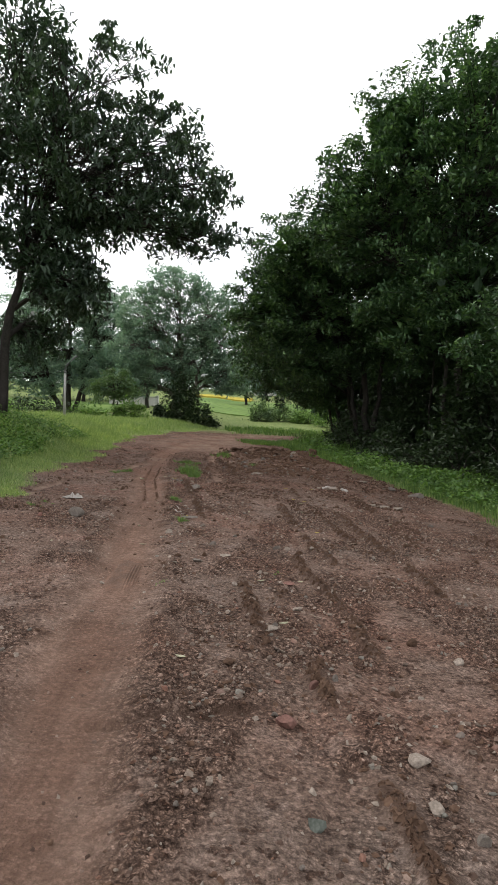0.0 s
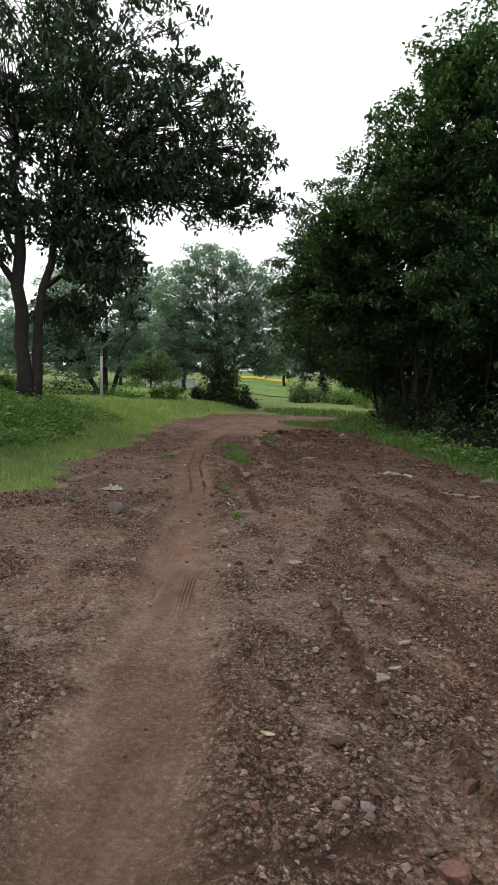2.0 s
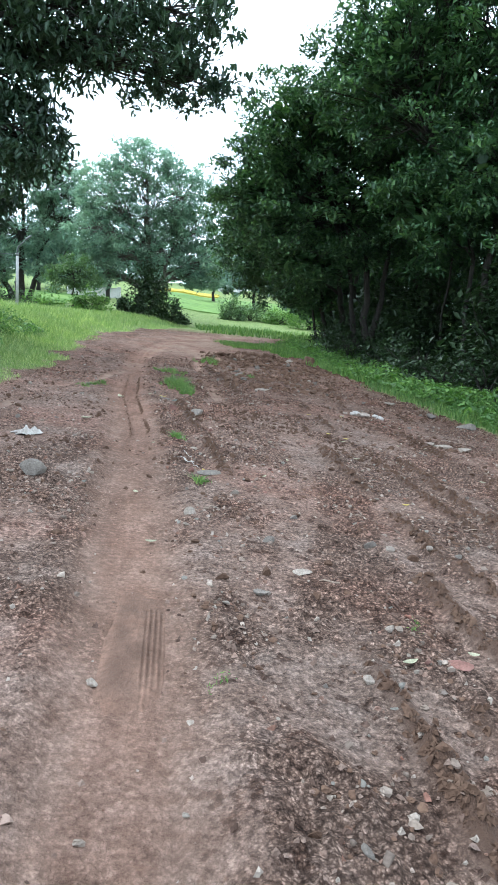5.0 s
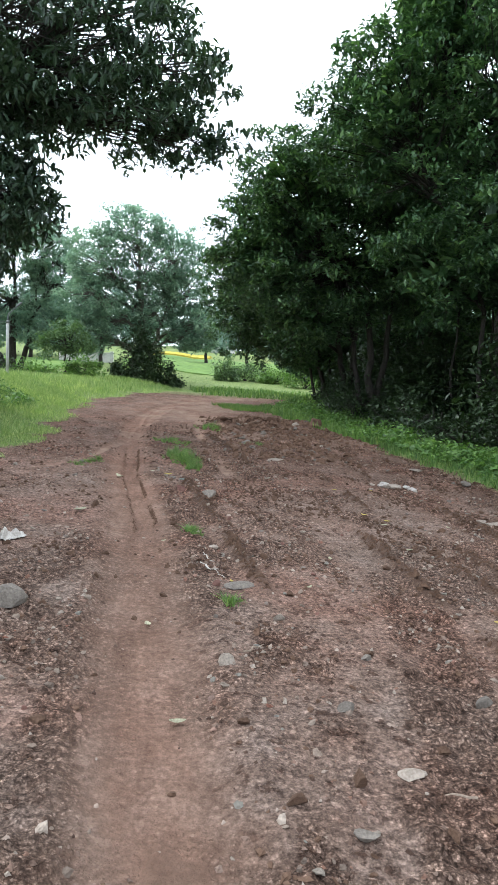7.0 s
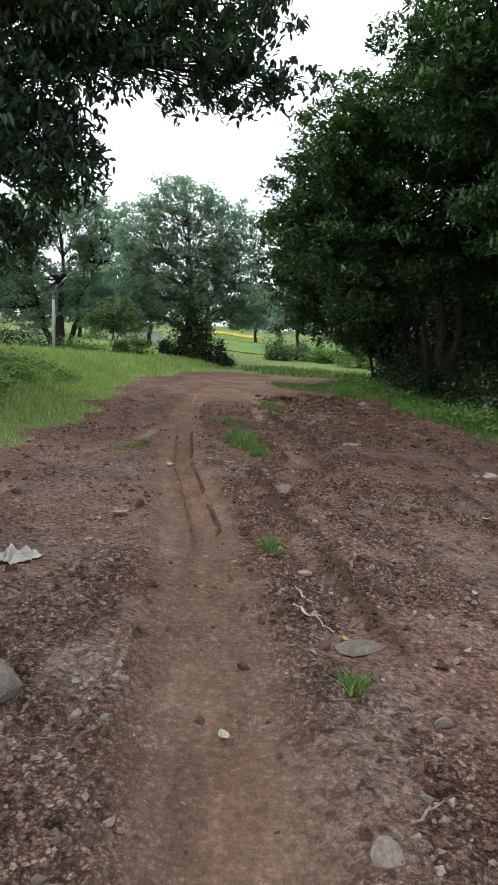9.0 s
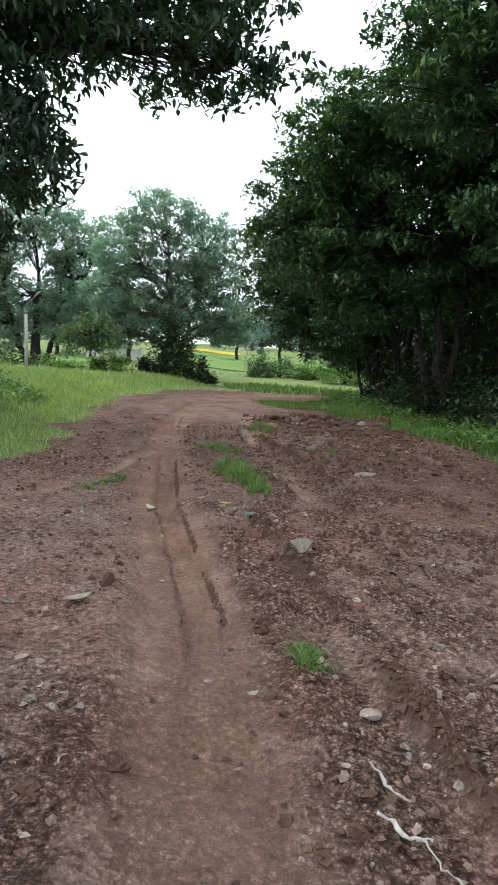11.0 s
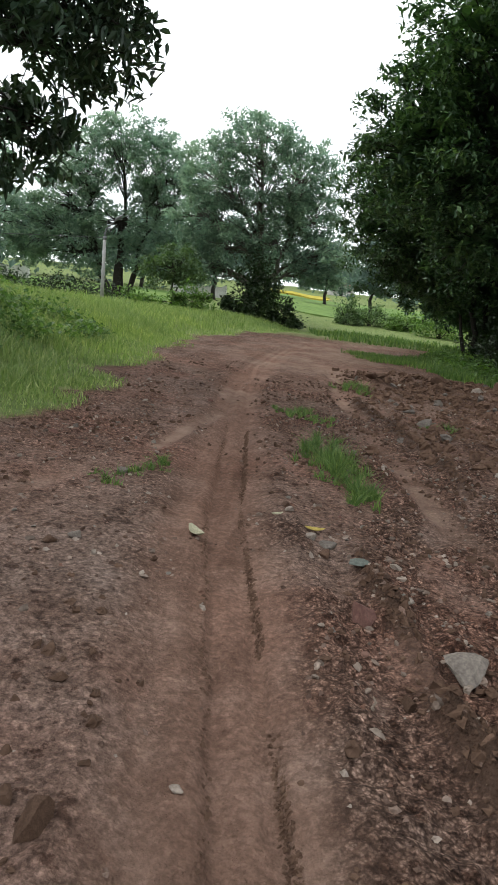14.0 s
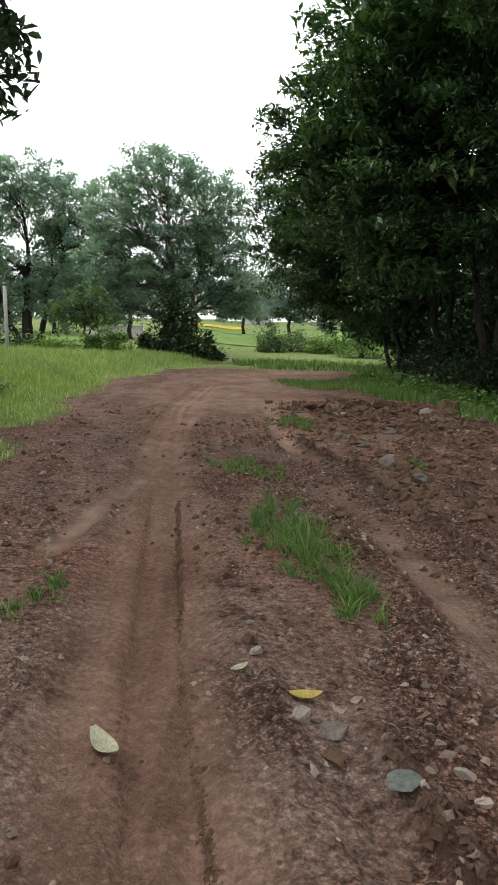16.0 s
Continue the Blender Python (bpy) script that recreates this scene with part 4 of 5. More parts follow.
# ---------------- far woods, crops, wall and house ----------------
def far_woods():
    g = np.random.default_rng(77)
    cen = []
    for row_y, lo, hi, h0, gap in ((100, -95, -10, 10, 4.0), (205, -140, 140, 12, 4.0), (150, 15, 90, 12, 4.5), (88, 13, 60, 10, 4.5), (80, -80, -30, 10, 4.5)):
        x = lo
        while x < hi:
            y = row_y + g.normal(0, 3)
            h = h0 * (0.75 + 0.5 * g.random())
            base = land(np.array([x]), np.array([y]))[0]
            n = 26
            d = g.normal(0, 1, (n, 3))
            d /= np.linalg.norm(d, axis=1, keepdims=True)
            cen.append(np.array([x, y, base + h * 0.52]) + d * (0.4 + 0.6 * g.random((n, 1))) * np.array([gap * 0.75, gap * 0.6, h * 0.47]))
            x += gap * (0.6 + 0.7 * g.random())
    cen = np.concatenate(cen)
    p = np.repeat(cen, 16, axis=0)
    p = p + g.normal(0, 0.75, p.shape)
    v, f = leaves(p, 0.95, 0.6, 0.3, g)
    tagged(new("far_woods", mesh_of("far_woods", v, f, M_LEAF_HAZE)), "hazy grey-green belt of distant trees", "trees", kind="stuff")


far_woods()


def field_sheet(name, x0, x1, y0, y1, mat, label, lift):
    nx, ny = 24, 16
    v, f = [], []
    for j in range(ny + 1):
        for i in range(nx + 1):
            x = x0 + (x1 - x0) * i / nx + 0.8 * math.sin(j * 1.7)
            y = y0 + (y1 - y0) * j / ny
            v.append((x, y, float(height(np.array([x]), np.array([y]))[0]) + lift + 0.05 * math.sin(i * 2.1 + j)))
    for j in range(ny):
        for i in range(nx):
            a = j * (nx + 1) + i
            f.append((a, a + 1, a + nx + 2, a + nx + 1))
    w = nx + 1
    for i in range(nx):
        for a, b in ((i, i + 1), (ny * w + i + 1, ny * w + i)):
            k = len(v)
            v += [(*v[a][:2], v[a][2] - 0.8), (*v[b][:2], v[b][2] - 0.8)]
            f.append((a, k, k + 1, b))
    tagged(new(name, mesh_of(name, v, f, mat)), label, "field", kind="structure")


field_sheet("crop_field", -8, 26, 80, 128, M_CROP, "bright green level crop field", 0.12)
field_sheet("flower_field", -6.5, 4.2, 131, 146, M_FLOWER, "strip of yellow flowering crop", 0.3)
field_sheet("left_field", -70, -12, 70, 92, M_CROP, "pale green field beyond the hedge", 0.12)


def box(x0, x1, y0, y1, z0, z1):
    v = [(x, y, z) for z in (z0, z1) for y in (y0, y1) for x in (x0, x1)]
    return np.array(v, float), [(0, 2, 3, 1), (4, 5, 7, 6), (0, 1, 5, 4), (2, 6, 7, 3), (0, 4, 6, 2), (1, 3, 7, 5)]


def house(x, y):
    z = land(np.array([x]), np.array([y]))[0]
    root = empty("house", x, y, z, "small whitewashed house with a reddish tiled roof", "house")
    v, f = box(-3.2, 3.2, -2.2, 2.2, 0, 2.6)
    part("wall", mesh_of("house_wall", v, f, M_WALL), root)
    rv = np.array([(-3.7, -2.8, 2.45), (3.7, -2.8, 2.45), (3.7, 2.8, 2.45), (-3.7, 2.8, 2.45), (-3.7, 0, 4.1), (3.7, 0, 4.1)], float)
    part("roof", mesh_of("house_roof", rv, [(0, 1, 5, 4), (2, 3, 4, 5), (0, 4, 3), (1, 2, 5), (3, 2, 1, 0)], M_ROOF), root)
    for wx in (-2.0, 2.0):
        v, f = box(wx - 0.5, wx + 0.5, -2.28, -2.18, 1.0, 2.0)
        part("window", mesh_of("house_window", v, f, M_DARK), root)
    v, f = box(-0.45, 0.45, -2.28, -2.18, 0, 2.0)
    part("door", mesh_of("house_door", v, f, M_DARK), root)


house(9.2, 190.0)
for k, (x0, x1, y) in enumerate([(-44.0, -29.5, 84.0), (-15.0, -9.0, 90.0)]):
    z = land(np.array([(x0 + x1) / 2]), np.array([y]))[0]
    w = empty("boundary_wall", (x0 + x1) / 2, y, z - 0.1, "low whitewashed boundary wall beyond the field", "wall", "boundary walls")
    h = (x1 - x0) / 2
    v, f = box(-h, h, -0.12, 0.12, 0, 1.2)
    part("wall_panel", mesh_of("boundary_panel", v, f, M_WALL), w)
    v, f = box(-h - 0.05, h + 0.05, -0.18, 0.18, 1.2, 1.3)
    part("coping", mesh_of("boundary_coping", v, f, M_WALL), w)
    for j in range(5):
        px = -h + j * h / 2
        v, f = box(px - 0.2, px + 0.2, -0.2, 0.2, 0, 1.45)
        part("pillar", mesh_of("boundary_pillar", v, f, M_WALL), w)


def street_lamp(x, y):
    z = ground_z(x, y)
    root = empty("street_lamp", x, y, z - 0.2, "grey concrete street lamp pole with a bent steel arm", "street lamp")
    v, f = tube([(0, 0, 0), (0.01, 0, 1.5), (0.02, 0, 3.0)], [0.08, 0.074, 0.068], 14, 1)
    pole = part("pole", mesh_of("lamp_pole", v, f, M_CONCRETE, True), root)
    v, f = tube([(0.02, 0, 2.9), (0.02, 0, 3.15), (0.08, 0, 3.32), (0.26, 0, 3.5), (0.44, 0, 3.66)], [0.045, 0.04, 0.032, 0.026, 0.022], 8, 2)
    arm = part("arm", mesh_of("lamp_arm", v, f, M_STEEL, True), root, "bent steel arm")
    v, f = tube([(0.40, 0, 3.65), (0.50, 0, 3.74), (0.66, 0, 3.86), (0.72, 0, 3.89)], [0.03, 0.065, 0.06, 0.025], 8, 3)
    part("lamp_head", mesh_of("lamp_head", v, f, M_STEEL, True), arm)
    v, f = tube([(0.02, 0, 2.86), (0.02, 0, 3.0)], [0.078, 0.078], 14, 4)
    part("collar", mesh_of("lamp_collar", v, f, M_STEEL, True), pole)


street_lamp(-8.72, 40.8)
z_top = ground_z(-8.72, 40.8) + 2.75
v, f = tube([(0, 0, 0), (-5, 0.5, -0.16), (-10, 1, -0.22), (-15, 1.5, -0.16), (-20, 2, 0)], [0.012] * 5, 5, 6)
cable = new("cable", mesh_of("cable", v, f, M_STEEL, True))
cable.location = (-8.72, 40.8, z_top)
tagged(cable, "thin dark overhead cable slung from the lamp pole", "cable")

# ---------------- grass and weeds ----------------
def scatter(g, count, x0, x1, y0, y1, near=0.0):
    """Places over a rectangle, thicker towards the near end."""
    x = x0 + (x1 - x0) * g.random(count)
    y = y0 + (y1 - y0) * g.random(count) ** (1 + near)
    return x, y


def bank_grass():
    g = np.random.default_rng(21)
    sets = []
    for count, x0, x1, y0, y1, h, w in ((52000, -6.5, -1.8, 9, 20, 0.17, 0.0048), (36000, -9, -2.0, 18, 34, 0.26, 0.009), (32000, -14, 2.5, 32, 54, 0.28, 0.013), (12000, -22, -9, 24, 52, 0.4, 0.03)):
        x, y = scatter(g, count, x0, x1, y0, y1, 0.15)
        d = left_edge(y) - x - 0.75 * fbm(x * 0.8, y * 0.8, 4, 5)
        keep = (d > -0.12 + 0.1 * g.random(count)) & (g.random(count) < 0.35 + step(-0.1, 0.5, d))
        x, y, d = x[keep], y[keep], d[keep]
        hh = h * (0.45 + 0.75 * g.random(len(x))) * (0.35 + 0.65 * step(0, 1.6, d)) * (0.8 + 0.6 * value_noise(x * 0.7, y * 0.7, 3))
        sets.append(blades(x, y, hh, w, 1.0, g))
    v, f = joined(sets)
    tagged(new("bank_grass", mesh_of("bank_grass", v, f, M_GRASS)), "tall yellow-green meadow grass on the bank", "grass", kind="stuff")


def verge_grass():
    g = np.random.default_rng(22)
    sets = []
    for count, x0, x1, y0, y1, h, w in ((24000, 4.0, 9.0, 9, 24, 0.17, 0.009), (26000, 3.6, 9.5, 22, 46, 0.24, 0.016), (9000, 0.5, 24, 42, 62, 0.3, 0.03), (12000, 1.0, 5.6, 31.0, 39.0, 0.16, 0.012)):
        x, y = scatter(g, count, x0, x1, y0, y1, 0.15)
        d = x - right_edge(y) + 0.75 * fbm(x * 0.8, y * 0.8, 4, 5)
        strip = np.exp(-(((x - 3.4) / 2.0) ** 2 + ((y - 35.0) / 2.3) ** 2)) > 0.35 + 0.35 * g.random(count) + 0.5 * fbm(x * 0.8, y * 0.8, 3, 7)
        keep = (d > 0.05 - 0.15 * g.random(count)) | strip | ((y > 46) & (fbm(x * 0.3, y * 0.3, 2, 6) > -0.1))
        x, y = x[keep], y[keep]
        hh = h * (0.5 + 0.8 * g.random(len(x)))
        sets.append(blades(x, y, hh, w, 0.6, g))
    v, f = joined(sets)
    tagged(new("verge_grass", mesh_of("verge_grass", v, f, M_GRASS_TUFT)), "short bright green grass along the wood", "grass", kind="stuff")


def weeds(name, spots, label, seed, leaf, h):
    """Leafy ground plants: whorls of broad leaves on short stalks."""
    g = np.random.default_rng(seed)
    x, y = spots
    z = height(x, y)
    hh = h * (0.3 + 0.7 * g.random(len(x))) * (0.5 + 1.3 * value_noise(x * 1.6, y * 1.6, 9))
    per = 9
    p = np.repeat(np.stack([x, y, z], 1), per, axis=0)
    up = np.repeat(hh, per) * (0.25 + 0.8 * g.random(len(p)))
    p = p + np.stack([g.normal(0, 0.11, len(p)), g.normal(0, 0.11, len(p)), up], 1)
    v, f = leaves(p, leaf, leaf * 0.6, 0.1, g)
    tagged(new(name, mesh_of(name, v, f, M_WEED)), label, "weeds", kind="stuff")


bank_grass()
verge_grass()
g_w = np.random.default_rng(23)
wx, wy = scatter(g_w, 11000, -12, -2.6, 7, 26)
keep = (left_edge(wy) - wx > 0.55 + 0.7 * fbm(wx * 0.5, wy * 0.5, 2, 9) + 0.6 * step(17, 23, wy)) & (value_noise(wx * 0.8, wy * 0.8, 4) + 0.3 * value_noise(wx * 3, wy * 3, 8) > 0.5) & (wx < -3.4 - 0.7 * step(16, 22, wy))
weeds("bank_weeds", (wx[keep], wy[keep]), "leafy green weeds on the bank under the tree", 24, 0.10, 0.34)
wx, wy = scatter(g_w, 5200, 4.6, 11, 12, 40)
keep = (wx - right_edge(np.minimum(wy, 34)) > 0.35) & (value_noise(wx * 0.9, wy * 0.9, 5) > 0.35)
weeds("verge_weeds", (wx[keep], wy[keep]), "broad-leaved green weeds along the wood's edge", 25, 0.13, 0.35)


def grass_tuft(x, y, rx, ry, count, h, label, seed, turn=0.0):
    """A patch of grass: many small crowns, from each of which blades fan out."""
    g = np.random.default_rng(seed)
    crowns = max(4, count // 26)
    r = np.sqrt(g.random(crowns)) * (0.5 + 0.55 * g.random(crowns))
    a = g.random(crowns) * 2 * math.pi
    pick = g.integers(0, crowns, count)
    ux = (r * np.cos(a) * rx)[pick] + g.normal(0, 0.018, count)
    uy = (r * np.sin(a) * ry)[pick] + g.normal(0, 0.018, count)
    c, s = math.cos(turn), math.sin(turn)
    px, py = x + c * ux - s * uy, y + s * ux + c * uy
    z0 = ground_z(x, y)
    vigour = (0.45 + 0.75 * g.random(crowns)) * (1.1 - 0.5 * r)
    v, f = blades(px, py, h * vigour[pick] * (0.35 + 0.75 * g.random(count)), 0.0042, 1.5, g)
    v = v - np.array([x, y, z0])
    ob = new("grass_tuft", mesh_of("grass_tuft", v, f, M_GRASS_TUFT))
    ob.location = (x, y, z0)
    tagged(ob, label, "grass", "grass tufts on the track", kind="stuff")


TUFTS = [(0.22, 17.5, 0.33, 1.15, 1900, 0.2, 0.1), (0.42, 16.45, 0.17, 0.5, 700, 0.19, 0.1), (0.02, 19.9, 0.42, 0.75, 900, 0.13, 0.2), (0.95, 24.0, 0.5, 0.9, 700, 0.2, 0), (1.75, 20.2, 0.4, 0.5, 260, 0.13, 0),
         (0.375, 11.92, 0.15, 0.2, 380, 0.10, 0.2), (0.66, 9.98, 0.10, 0.17, 200, 0.10, 0), (-1.1, 16.25, 0.16, 0.4, 300, 0.1, 0), (-1.32, 15.8, 0.14, 0.3, 160, 0.08, 0), (-1.45, 10.2, 0.2, 0.5, 160, 0.07, 0), (1.86, 7.4, 0.07, 0.15, 60, 0.04, 0), (0.72, 6.75, 0.06, 0.1, 50, 0.04, 0), (-0.02, 3.9, 0.07, 0.16, 90, 0.07, 0)]
for k, (x, y, rx, ry, n, h, turn) in enumerate(TUFTS):
    grass_tuft(x, y, rx, ry, n, h, "bright green grass tuft growing between the wheel tracks", 300 + k, turn)

# ---------------- stones, litter and twigs on the track ----------------
STONES = [
    ("flat_stone", 0.61, 13.88, 0.25, 0.2, 0.11, M_STONE, "pale grey broken slab tilted in dark mud", 35),
    ("rock", -0.78, 9.75, 0.25, 0.2, 0.2, M_STONE, "angular grey rock beside the wheel track", 10),
    ("flat_stone", 0.75, 10.44, 0.27, 0.19, 0.045, M_STONE, "flat pale slab of stone on the track", 20),
    ("stone", 0.58, 9.05, 0.11, 0.10, 0.09, M_STONE_PALE, "pale block-shaped stone on the track", 15),
    ("round_stone", 1.69, 5.55, 0.13, 0.12, 0.035, M_STONE_PALE, "round flat pale stone pressed into mud", 0),
    ("brick_lump", 1.69, 4.02, 0.13, 0.10, 0.09, M_STONE_RED, "reddish broken brick lump in the mud", 25),
    ("stone", 1.06, 4.80, 0.09, 0.045, 0.02, M_DRY_LEAF, "yellowish flat chip lying on the track", -30),
    ("stone", 1.41, 6.80, 0.06, 0.07, 0.05, M_STONE_PALE, "small white angular stone", 0),
    ("brick_lump", 1.92, 7.02, 0.15, 0.12, 0.05, M_STONE_RED, "crumbled red brick pressed into the mud", 0),
    ("stone", 1.21, 11.17, 0.09, 0.08, 0.05, M_CLOD, "dark angular stone in the mud", 0),
    ("stone", 1.67, 20.61, 0.26, 0.2, 0.16, M_STONE, "grey block of stone in the grass", 20),
    ("rock", 1.27, 19.09, 0.30, 0.25, 0.18, M_CLOD, "dark muddy lump of rock", 40),
    ("rock", 4.3, 26.6, 0.5, 0.42, 0.4, M_CLOD, "rounded brown boulder at the verge", 0),
    ("stone", 0.30, 14.83, 0.16, 0.10, 0.03, M_STONE_GREEN, "greenish flat stone in red mud", 10),
    ("stone", 0.475, 14.47, 0.10, 0.06, 0.03, M_STONE_PALE, "thin pale stone chip", 40),
    ("stone", 0.13, 15.13, 0.13, 0.09, 0.06, M_STONE, "grey stone beside the rut", 15),
    ("stone", 0.03, 15.22, 0.12, 0.08, 0.06, M_STONE_PALE, "pale stone beside the rut", 60),
    ("rock", 0.25, 14.30, 0.14, 0.12, 0.14, M_STONE_RED, "reddish rock standing in mud", 20),
    ("stone", 0.58, 11.49, 0.10, 0.07, 0.04, M_STONE_PALE, "pale stone chip on the track", 0),
    ("rock", 5.55, 15.9, 0.42, 0.26, 0.18, M_STONE, "long grey rock half in the grass", 10),
    ("rock", 5.2, 16.9, 0.3, 0.2, 0.14, M_STONE, "grey rock at the grass edge", 60),
    ("stone", 2.33, 3.75, 0.14, 0.10, 0.07, M_STONE_PALE, "pale grey stone in the mud", 15),
    ("stone", 2.3, 3.35, 0.11, 0.09, 0.06, M_STONE_PALE, "pale angular stone in the mud", 70),
    ("stone", 1.75, 3.15, 0.09, 0.08, 0.07, M_STONE_GREEN, "blue-grey stone in the mud", 0),
    ("stone", 3.0, 5.2, 0.10, 0.09, 0.07, M_STONE_PALE, "white stone in the mud", 0),
    ("stone", 0.18, 6.72, 0.05, 0.07, 0.03, M_STONE_PALE, "small pale stone in the tyre print", 30),
    ("stone", 1.95, 6.2, 0.11, 0.08, 0.04, M_STONE_PALE, "flat pale stone pressed into mud", 30),
    ("stone", 1.3, 8.1, 0.14, 0.07, 0.04, M_STONE_PALE, "thin pale stone on the track", 10),
    ("stone", 1.92, 8.8, 0.12, 0.10, 0.08, M_STONE, "grey stone in red mud", 50),
    ("stone", 1.0, 7.7, 0.10, 0.07, 0.05, M_STONE, "grey stone on the track", 0),
    ("stone", -0.3, 8.4, 0.09, 0.07, 0.05, M_CLOD, "dark clod on the track", 0),
    ("stone", -0.35, 13.07, 0.045, 0.035, 0.02, M_STONE_PALE, "pale chip in the wheel track", 0),
]
for k, (name, x, y, sx, sy, sz, mat, label, turn) in enumerate(STONES):
    stone(name, x, y, sx, sy, sz, mat, label, 400 + k, turn, 0.35, 2, 0.32 if name == "rock" else 0.2)

g_r = np.random.default_rng(46)
for k in range(26):
    t = g_r.random()
    x, y = 1.4 + 3.2 * t + g_r.normal(0, 0.15), 25.2 + 1.1 * t + g_r.normal(0, 0.45)
    w = 0.16 + 0.3 * g_r.random() ** 1.5
    pale = k % 6 == 0
    stone("rock", x, y, w, w * 0.7, w * 0.55, M_STONE_PALE if pale else M_CLOD, "pale broken slab on the heap of rubble" if pale else "dark brown lump in the heap of rubble", 700 + k, 360 * g_r.random(), 0.3, 2, 0.3, "heap of rubble", "rock")
for k in range(16):
    x, y = 1.2 + 2.6 * g_r.random(), 18.0 + 5.5 * g_r.random()
    w = 0.10 + 0.14 * g_r.random()
    stone("clod", x, y, w, w * 0.75, w * 0.6, M_CLOD, "dark clod of churned mud on the track", 740 + k, 360 * g_r.random(), 0.3, 2, 0.3, "large mud clods", "clod")

g_s = np.random.default_rng(41)
kinds = [("stone", M_STONE, "small grey stone lying on the track"), ("stone", M_STONE_PALE, "small pale stone lying on the track"), ("clod", M_CLOD, "dark red-brown clod of dried mud"), ("stone", M_STONE_RED, "small reddish stone lying on the track")]
shapes = [[rock_mesh("loose_" + n, 1, 0.78, 0.7, m, 900 + 7 * i + j, 2, 0.22) for j in range(5)] for i, (n, m, _) in enumerate(kinds)]
made = 0
while made < 270:
    x, y = -2.2 + 7.6 * g_s.random(), 2.5 + 20 * g_s.random() ** 1.2
    m, r, s, smooth = track_masks(np.array([x]), np.array([y]))
    if smooth[0] > 0.35 or road_mask(np.array([x]), np.array([y]))[0] < 0.7:
        continue
    k = int(g_s.choice(4, p=[0.34, 0.2, 0.34, 0.12]))
    size = 0.035 + 0.06 * g_s.random() ** 2 + (0.03 if k == 2 else 0)
    ob = new(kinds[k][0], shapes[k][g_s.integers(0, 5)])
    ob.location = (x, y, ground_z(x, y) + size * 0.1)
    ob.rotation_euler = (g_s.normal(0, 0.2), g_s.normal(0, 0.2), g_s.random() * 6.28)
    ob.scale = (size, size, size * (0.7 + 0.5 * g_s.random()))
    tagged(ob, kinds[k][2], kinds[k][0], "small stones and clods on the track")
    made += 1


